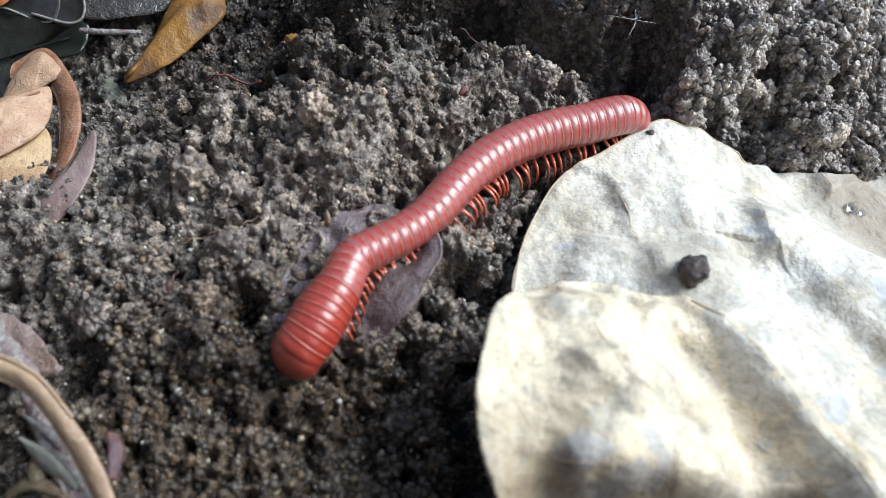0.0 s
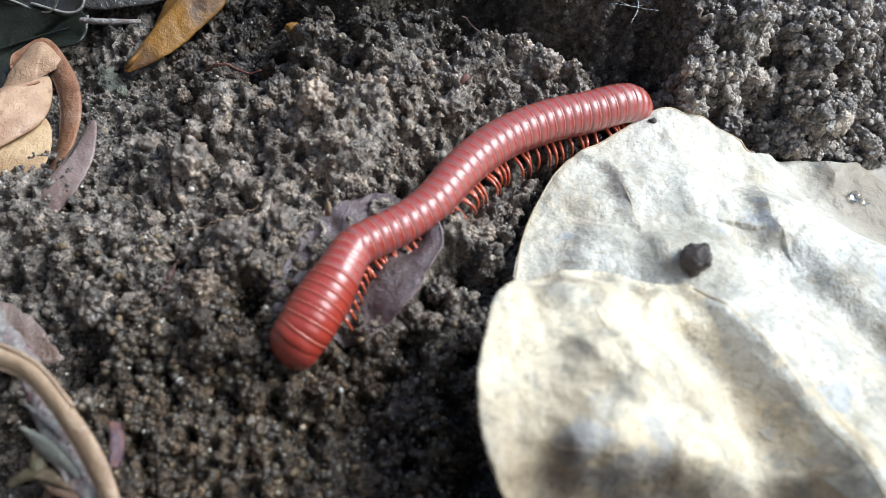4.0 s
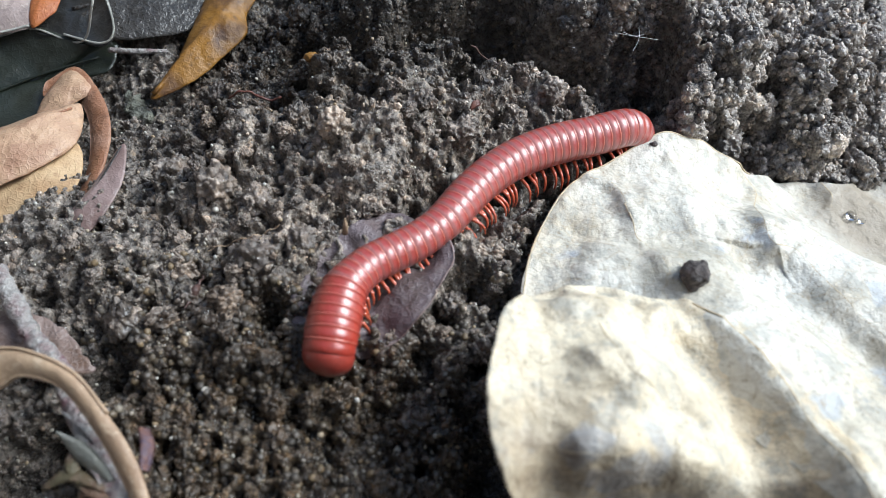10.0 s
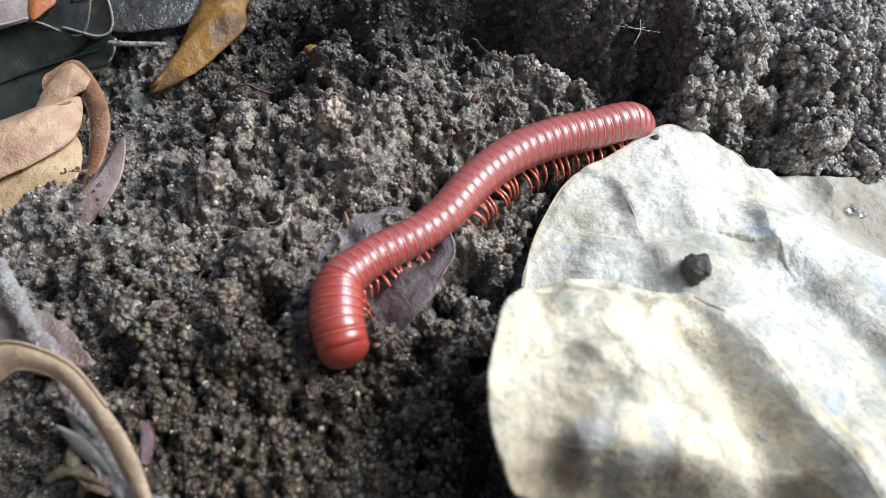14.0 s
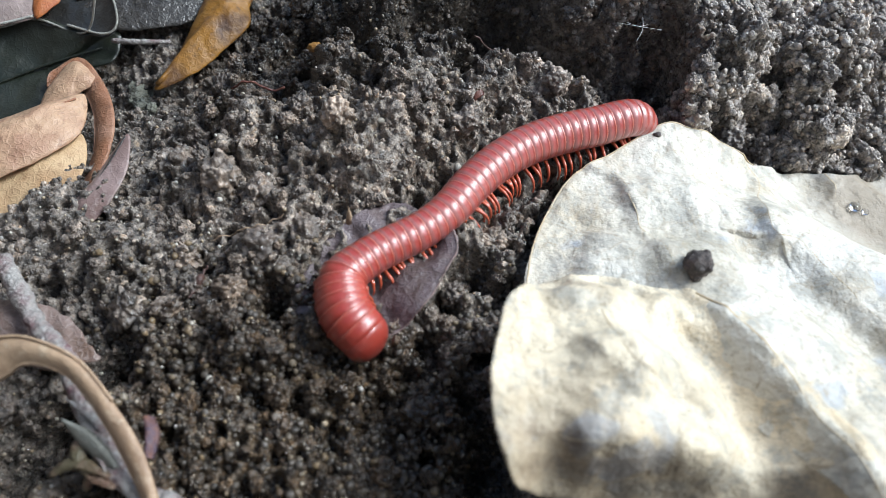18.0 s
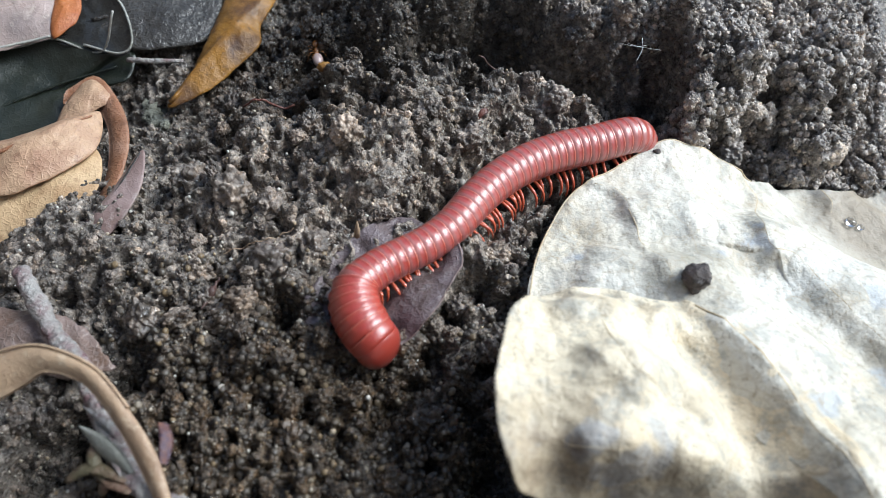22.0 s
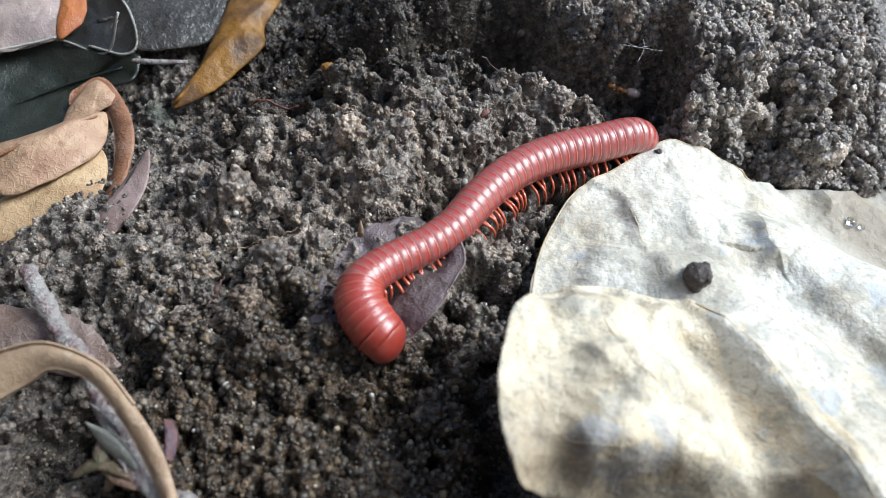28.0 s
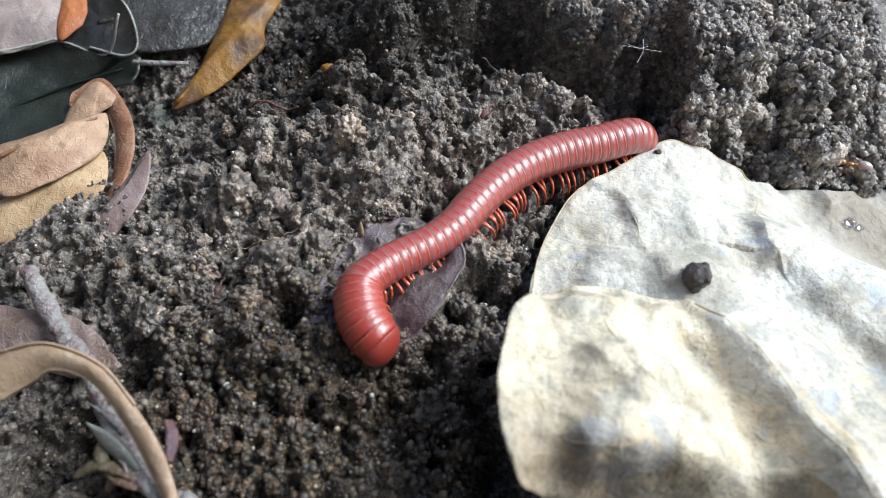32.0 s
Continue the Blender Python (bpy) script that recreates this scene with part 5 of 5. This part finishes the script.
litter_leaf("grey_leaf", "dull grey-brown wet leaf in the litter", [(-43, 33.5, -8), (-38.5, 31.6, -8.6), (-34, 32, -9), (-29, 34.5, -9.4), (-29, 42, -9), (-36, 46, -8.5), (-43, 42, -8)],
            (-36, 38, -8.4), GREY_LEAF, [(-43, 35, -7.8), (-36, 37.5, -8), (-29.5, 39, -9)], GREY_LEAF, arch=0.6, rings=14)
litter_leaf("grey_leaf", "narrow grey leaf half buried at the back", [(-14, 37.5, 0.2), (-10, 34.8, 0.6), (-5, 33.4, 0.8), (-1.5, 33.6, 0.4), (-4, 36, 0.4), (-10, 39, 0.2)], (-7, 35.6, 0.9), GREY_LEAF,
            [(-14, 37.8, 0.6), (-7, 35.6, 1.2), (-2, 33.9, 0.7)], GREY_LEAF, arch=0.4, rings=10)
litter_leaf("brown_leaf", "mauve-brown flat dry leaf under a twig", [(-44, -5, -2.6), (-38.4, -5, -2.2), (-35.4, -5.3, -2), (-32.1, -7.2, -1.8), (-30.2, -9.2, -2), (-29.1, -10.4, -2.2), (-30.6, -10.8, -2.3), (-32, -11.5, -2.4), (-38, -10.5, -2.6), (-43, -9.5, -2.8)],
            (-36, -8, -1.9), UMBER_LEAF, arch=0.4, rings=18, ruffle=0.5, ragged=0.25)


def build_strips():
    outline = [(x, y, -8.0 + 0.1 * (x + 40)) for x, y in [(-43.6, 18.9), (-43.7, 22.6), (-41.6, 26.2), (-39.0, 24.5), (-38.3, 23.1), (-40.2, 21.5), (-41.2, 20.0)]]
    fold = sheet("curled_leaf", outline, (-40.2, 23.6, -7.6), TAN_LEAF, arch=0.5, rings=12)
    thing("curled_leaf", fold, "pinkish tan folded leaf tip inside a brown crescent", "leaf", "leaf litter")
    crescent = thing("curled_leaf", strip("curled_leaf", [(-38, 3.4, -6.4), (-35.2, 7.4, -5.8), (-34.4, 14.3, -6.6), (-36.1, 20.8, -7.4), (-40.8, 27, -8.4), (-44, 25.6, -9)],
                                          [(-39, 4.4, -8), (-37.2, 8.6, -7.6), (-36.9, 14.2, -8), (-38.4, 20, -8.6), (-41.4, 24, -9.2), (-44.4, 23.6, -9.4)], BROWN_LEAF, bow=0.5),
                     "reddish brown curled crescent of a dry leaf", "leaf", "leaf litter")
    curl = empty("curled_stalk", (-28, -14, 2), "curved tan leaf stalk with a torn blade arching over soil", "leaf stalk")
    back = Matrix.Translation(-Vector((-28, -14, 2)) * MM)
    pieces = [("blade", strip("blade", [(-38, -11.6, 3.0), (-34.0, -10.9, 4.2), (-31.0, -11.4, 4.9), (-27.5, -13.0, 5.0), (-24.6, -15.9, 4.6), (-22.2, -19, 4.0), (-20.6, -22.6, 3)],
                              [(-38, -15.5, 1.4), (-34.2, -13.6, 2.6), (-31.9, -12.8, 3.8), (-28.6, -13.9, 4.25), (-25.8, -16.75, 3.85), (-23.65, -19.75, 3.25), (-21.8, -22.9, 2.35)], STALK, bow=0.5, thick=0.3), ""),
              ("rim", tube_mesh("rim", spline([(-38, -11.5, 3.1), (-34.0, -10.8, 4.3), (-31.0, -11.3, 5.0), (-27.5, -12.9, 5.1), (-24.6, -15.8, 4.7)], 8), 0.14, STALK, 6), "pale rolled edge")]
    for name, me, label in pieces:
        me.transform(back)
        part(name, me, curl, label)
    twig = empty("twig", (-30, -12, 0), "grey flaky twig with reddish bark", "twig")
    back = Matrix.Translation(-Vector((-30, -12, 0)) * MM)
    path = spline([(-39, -1.6, -1.2), (-37.4, -3.8, -0.8), (-33.7, -8.4, 0), (-30.3, -11.8, 0.9), (-27.0, -16.8, 1.6), (-23.8, -20.9, 1.6), (-19.6, -23, 1.4), (-15, -25, 1)], 8)
    path = resample(path, 160)
    rad = [0.86 + 0.25 * nz(p[0], p[1], 0, 0.9) + 0.12 * nz(p[0], p[1], 4, 3.1) for p in path]
    me = tube_mesh("stem", path, rad, GREY_TWIG, 14, 0.8)
    me.transform(back)
    part("stem", me, twig)
    for k, (a, b, w) in enumerate((((-25.4, -17.6, 1.8), (-28.9, -15.2, 2.8), 0.75), ((-27, -18.3, 1.8), (-25, -20.5, 2.5), 0.5), ((-29, -13, 1.4), (-27.5, -15.2, 2.2), 0.4))):
        path = spline([a, ((a[0] + b[0]) / 2 + 0.3, (a[1] + b[1]) / 2, (a[2] + b[2]) / 2 + 0.3), b], 5)
        me = tube_mesh("bark_flake", path, np.linspace(w, 0.05, len(path)), GREY_TWIG, 6, 0.35)
        me.transform(back)
        part("bark_flake", me, twig)
    me = strip("bark_flake", [(-28.7, -16.9, 3.2), (-27.3, -18.5, 2.6), (-26.0, -19.5, 2.4), (-24.6, -20.3, 2.2)], [(-28.6, -16.8, 3.2), (-26.5, -17.6, 3.4), (-25.0, -18.8, 3.2), (-24.0, -20.2, 2.6)], FLAKE, 24, 6, 0.25, 0.18)
    me.transform(back)
    part("bark_flake", me, twig, "grey-green pointed bark flake")
    bract = empty("bract", (-26.5, -20, 1.5), "olive-green dried bract on the twig", "bract")
    back = Matrix.Translation(-Vector((-26.5, -20, 1.5)) * MM)
    for k, pts in enumerate(([(-29.6, -20.6, 1.4), (-27.4, -19.8, 2.2), (-24.6, -20.8, 2.4)], [(-27.6, -17.6, 1.8), (-27.4, -19.2, 2.2), (-25.8, -21.2, 2)], [(-26.8, -21.6, 1.2), (-26, -20.8, 2), (-24.2, -21.6, 2.2)])):
        path = spline(pts, 5)
        rad = [0.5 * math.sin(math.pi * (0.12 + 0.8 * i / (len(path) - 1))) + 0.05 for i in range(len(path))]
        me = tube_mesh("scale", path, rad, OLIVE, 7, 0.4)
        me.transform(back)
        part("scale", me, bract)
    flake = thing("petal", strip("petal", [(-23.2, -16.2, 2.0), (-22.6, -17.6, 2.6), (-22.5, -19.4, 2.2)], [(-22.4, -16.2, 1.6), (-21.7, -17.6, 2.0), (-21.9, -19.4, 1.6)], MAUVE_PETAL, 16, 5, 0.2), "small violet and orange shrivelled petal on soil", "petal")


def build_litter_bits():
    thing("twig", tube_mesh("twig", spline([(-38, 29.7, -8.6), (-35, 29.4, -8.4), (-31.5, 29.9, -8.8)], 6), [0.28, 0.34, 0.3, 0.36, 0.3, 0.34, 0.3, 0.33, 0.3, 0.28, 0.25, 0.22, 0.2], GREY_TWIG, 8), "short grey twig in the litter", "twig")
    for k, (x, y, r) in enumerate(((-35.4, 24.6, 1.1), (-34.2, 25.6, 0.7), (-34.4, 23.2, 0.9), (-33.2, 22.4, 0.6), (-36.2, 26.2, 0.6))):
        co, f = ball(3, 11 + k, 0.5, 2.2)
        me = mesh_from("lichen_flake", (co * (r, r * 1.3, r * 0.6) + (x, y, float(soil_z(x, y)) + 0.2)) * MM, f, [LICHEN])
        thing("lichen_flake", me, "pale greenish grey lichen flake beside the yellow leaf", "lichen", "lichen flakes")


LICHEN = material("lichen", leaf_look((0.2, 0.2, 0.16), (0.09, 0.085, 0.06), (0.32, 0.31, 0.25), 0.6, 700, 0.0014))
build_litter_bits()
MAUVE_PETAL = material("mauve_petal", leaf_look((0.075, 0.05, 0.075), (0.2, 0.09, 0.05), (0.04, 0.025, 0.04), 0.5, 900))
FLAKE = material("flake", leaf_look((0.2, 0.2, 0.175), (0.13, 0.125, 0.105), (0.32, 0.31, 0.28), 0.6, 400))
build_strips()


# ---------------------------------------------------------------- small things
def build_bits():
    def lay(points, lift):
        if lift > 1.4:
            return np.array([(x, y, 1.0 + lift * 0.5) for x, y in spline(points, 8)])
        return np.array([(x, y, float(soil_z(x, y)) * 0.4 + 0.6 * float(broad_z(np.array(x), np.array(y))) + lift) for x, y in spline(points, 8)])
    thing("red_twig", tube_mesh("red_twig", lay([(-22, 19.2), (-19.5, 19.4), (-16.6, 19.6)], 0.7), 0.12, RED_TWIG, 6), "thin dark red twig lying on the soil", "twig")
    thing("husk", tube_mesh("husk", lay([(-21.3, -1.6), (-21.3, -3), (-21.9, -4.4), (-22.1, -5.4)], 0.8), [0.12] * 8 + [0.2, 0.3, 0.36, 0.4, 0.42, 0.4, 0.36, 0.3, 0.24, 0.18, 0.14, 0.12, 0.1, 0.08, 0.06, 0.05, 0.04][:17], HUSK, 7), "slender dark brown seed husk on the soil", "husk")
    for pts, lift in (([(17.6, 24.2), (19.6, 23.8), (21.8, 23.4)], 1.6), ([(20.0, 25), (19.8, 23.4), (19.0, 21.8)], 1.7), ([(18.3, 24.4), (19.4, 23.9), (20.4, 24.1)], 1.5), ([(24.5, 18.3), (25.6, 18.1)], 1.0)):
        thing("fibre", tube_mesh("fibre", lay(pts, lift), 0.019, FIBRE, 5), "fine white fungal thread on the dark soil", "fibre", "white threads")
    thing("rootlet", tube_mesh("rootlet", lay([(-10.8, 12.3), (-11.2, 11.5), (-11.1, 10.8)], 0.9), 0.04, FIBRE, 5), "short pale rootlet on the soil", "rootlet")
    thing("rootlet", tube_mesh("rootlet", lay([(-21, 0.4), (-19, 1.1), (-17, 1.3), (-14.5, 2.4)], 0.9), 0.05, STALK, 5), "long thin tan rootlet on the soil", "rootlet")
    thing("rootlet", tube_mesh("rootlet", lay([(3, 24.3), (7, 24.8), (11, 25.0)], 1.2), 0.09, HUSK, 5), "long thin dark rootlet at the back", "rootlet")
    thing("thorn", tube_mesh("thorn", [(-8.6, 1.4, 0.8), (-8.5, 1.7, 1.8), (-8.5, 1.9, 2.7)], [0.3, 0.22, 0.03], STALK, 7), "small tan pointed scale on the violet leaf", "scale")
    thing("bark_flake", strip("bark_flake", [(2.6, 15.0, 1.2), (2.9, 15.5, 1.5), (3.5, 15.8, 1.4)], [(2.8, 14.8, 1.0), (3.2, 15.1, 1.2), (3.7, 15.5, 1.1)], RED_TWIG, 10, 4, 0.1), "small dark red bark flake on the soil", "bark flake")
    co, f = ball(3, 4, 0.3, 1.8)
    me = mesh_from("ochre_crumb", co * (0.75, 0.6, 0.55) * MM, f, [YELLOW_LEAF])
    c = thing("ochre_crumb", me, "ochre brown crumb of rotten wood on the soil", "wood crumb")
    c.location = Vector((-13.4, 22.6, float(soil_z(-13.4, 22.6)) + 0.4)) * MM
    co, f = ball(3, 1, 0.05, 1)
    for x, y, r in ((44.8, 10.4, 0.6), (45.8, 9.8, 0.4)):
        d = thing("droplet", mesh_from("droplet", co * (r, r, r * 0.6) * MM, f, [WATER]), "clear water droplet on the pale leaf", "droplet", "droplets")
        d.location = Vector((x, y, leaf_a_z(x, y) + 0.3)) * MM
    for x, y, r in ((-37.0, 2.8, 3.0), (-39.9, 4.6, 2.5), (-36.0, -0.6, 2.0), (-38.8, 0.2, 2.6), (-41.6, 2.4, 2.8)):
        co, f = ball(5, x, 0.22, 1.4)
        co = granular(co, 0.2, 0.13, 4.2, x)
        c = thing("soil_clod", mesh_from("soil_clod", co * (r, r, r * 0.8) * MM, f, [CRUMB]), "knobbly grey-brown soil clod beside the dry leaves", "clod", "clods by the leaves")
        c.location = Vector((x, y, -6.3)) * MM


build_bits()


# ---------------------------------------------------------------- ant
def build_ant():
    ant = empty("ant", (-18, 40, 0), "tiny translucent amber ant carrying a pale larva", "ant")
    co, f = ball(3, 5, 0.0, 1)
    for name, size, at, mat, label in (("abdomen", (0.46, 0.33, 0.31), (-0.8, 0, 0.5), AMBER, ""), ("waist", (0.16, 0.1, 0.12), (-0.32, 0, 0.42), AMBER, ""), ("thorax", (0.4, 0.22, 0.22), (0.08, 0, 0.5), AMBER, ""),
                                       ("head", (0.3, 0.27, 0.24), (0.6, 0, 0.5), AMBER, ""), ("larva", (0.78, 0.52, 0.48), (1.45, 0.05, 0.66), LARVA, "pale larva held in the jaws")):
        part(name, mesh_from(name, (co * size + at) * MM * 1.15, f, [mat]), ant, label)
    for s in (1, -1):
        for x, sweep in ((0.25, 0.7), (0.05, 0.05), (-0.12, -0.7)):
            pts = spline([(x, 0.14 * s, 0.42), (x + sweep * 0.4, 0.6 * s, 0.75), (x + sweep * 0.8, 0.95 * s, 0.2), (x + sweep, 1.15 * s, -0.1)], 4) * 1.15
            part("leg", tube_mesh("leg", pts, np.linspace(0.04, 0.02, len(pts)), AMBER, 5), ant)
        pts = spline([(0.75, 0.12 * s, 0.6), (1.0, 0.4 * s, 0.85), (1.4, 0.55 * s, 0.7)], 4) * 1.15
        part("antenna", tube_mesh("antenna", pts, 0.025, AMBER, 5), ant)
    return ant


ANT = build_ant()
ANT_WAY = [(0, -13.5, 48, -9, -92), (20.3, -13.5, 48, -9, -92), (21, -13.6, 36, -6.9, -92), (21.5, -14.3, 30.9, -5.3, -90), (22, -15.6, 30.5, -8.1, -80), (22.5, -13.8, 21.6, -2.4, -30), (23, -15.7, 21.6, -4.2, -165), (23.25, -14.8, 19.2, -3, -95), (23.5, -12.5, 16, -0, -15), (24, -8.2, 15, 0.8, 5), (24.5, -3.6, 12.9, 1.2, -30), (25, 0, 14.2, -1.5, 10), (25.5, 3.1, 15.3, 0.1, 50), (26, 6.2, 18.2, -1.3, 39), (26.5, 9.6, 19.7, -1.6, 28), (27, 13, 20.5, -1.8, 4), (27.5, 17.9, 26.5, -8.6, -20), (28, 19.6, 25.9, -8.4, -28), (28.5, 20.9, 25.8, -9.2, -36), (29, 21.8, 26, -6.5, 30), (29.5, 25.5, 24.2, -2.9, 6), (30, 29.7, 20, -0.8, -28), (30.5, 34.6, 21.6, -7.3, -52), (31, 38.1, 20.3, -9.1, 6), (31.5, 41.3, 18.4, -7.3, -22), (32, 47, 18.7, -12.3, -16)]


# ---------------------------------------------------------------- what moves
def motions():
    seconds = [0.0, 1.5, 3.0] + [4.5 + 0.75 * k for k in range(36)] + [32.0]
    poses = [front_poses(t) for t in seconds]
    for n, piece in enumerate(NECK):
        walk(piece, [(t, p[n]) for t, p in zip(seconds, poses)])
    rows = []
    for t, x, y, z, turn in ANT_WAY:
        rows.append((t, pose(x * MM, y * MM, (z + 0.4) * MM, 0, 0, turn)))
    walk(ANT, rows)


motions()
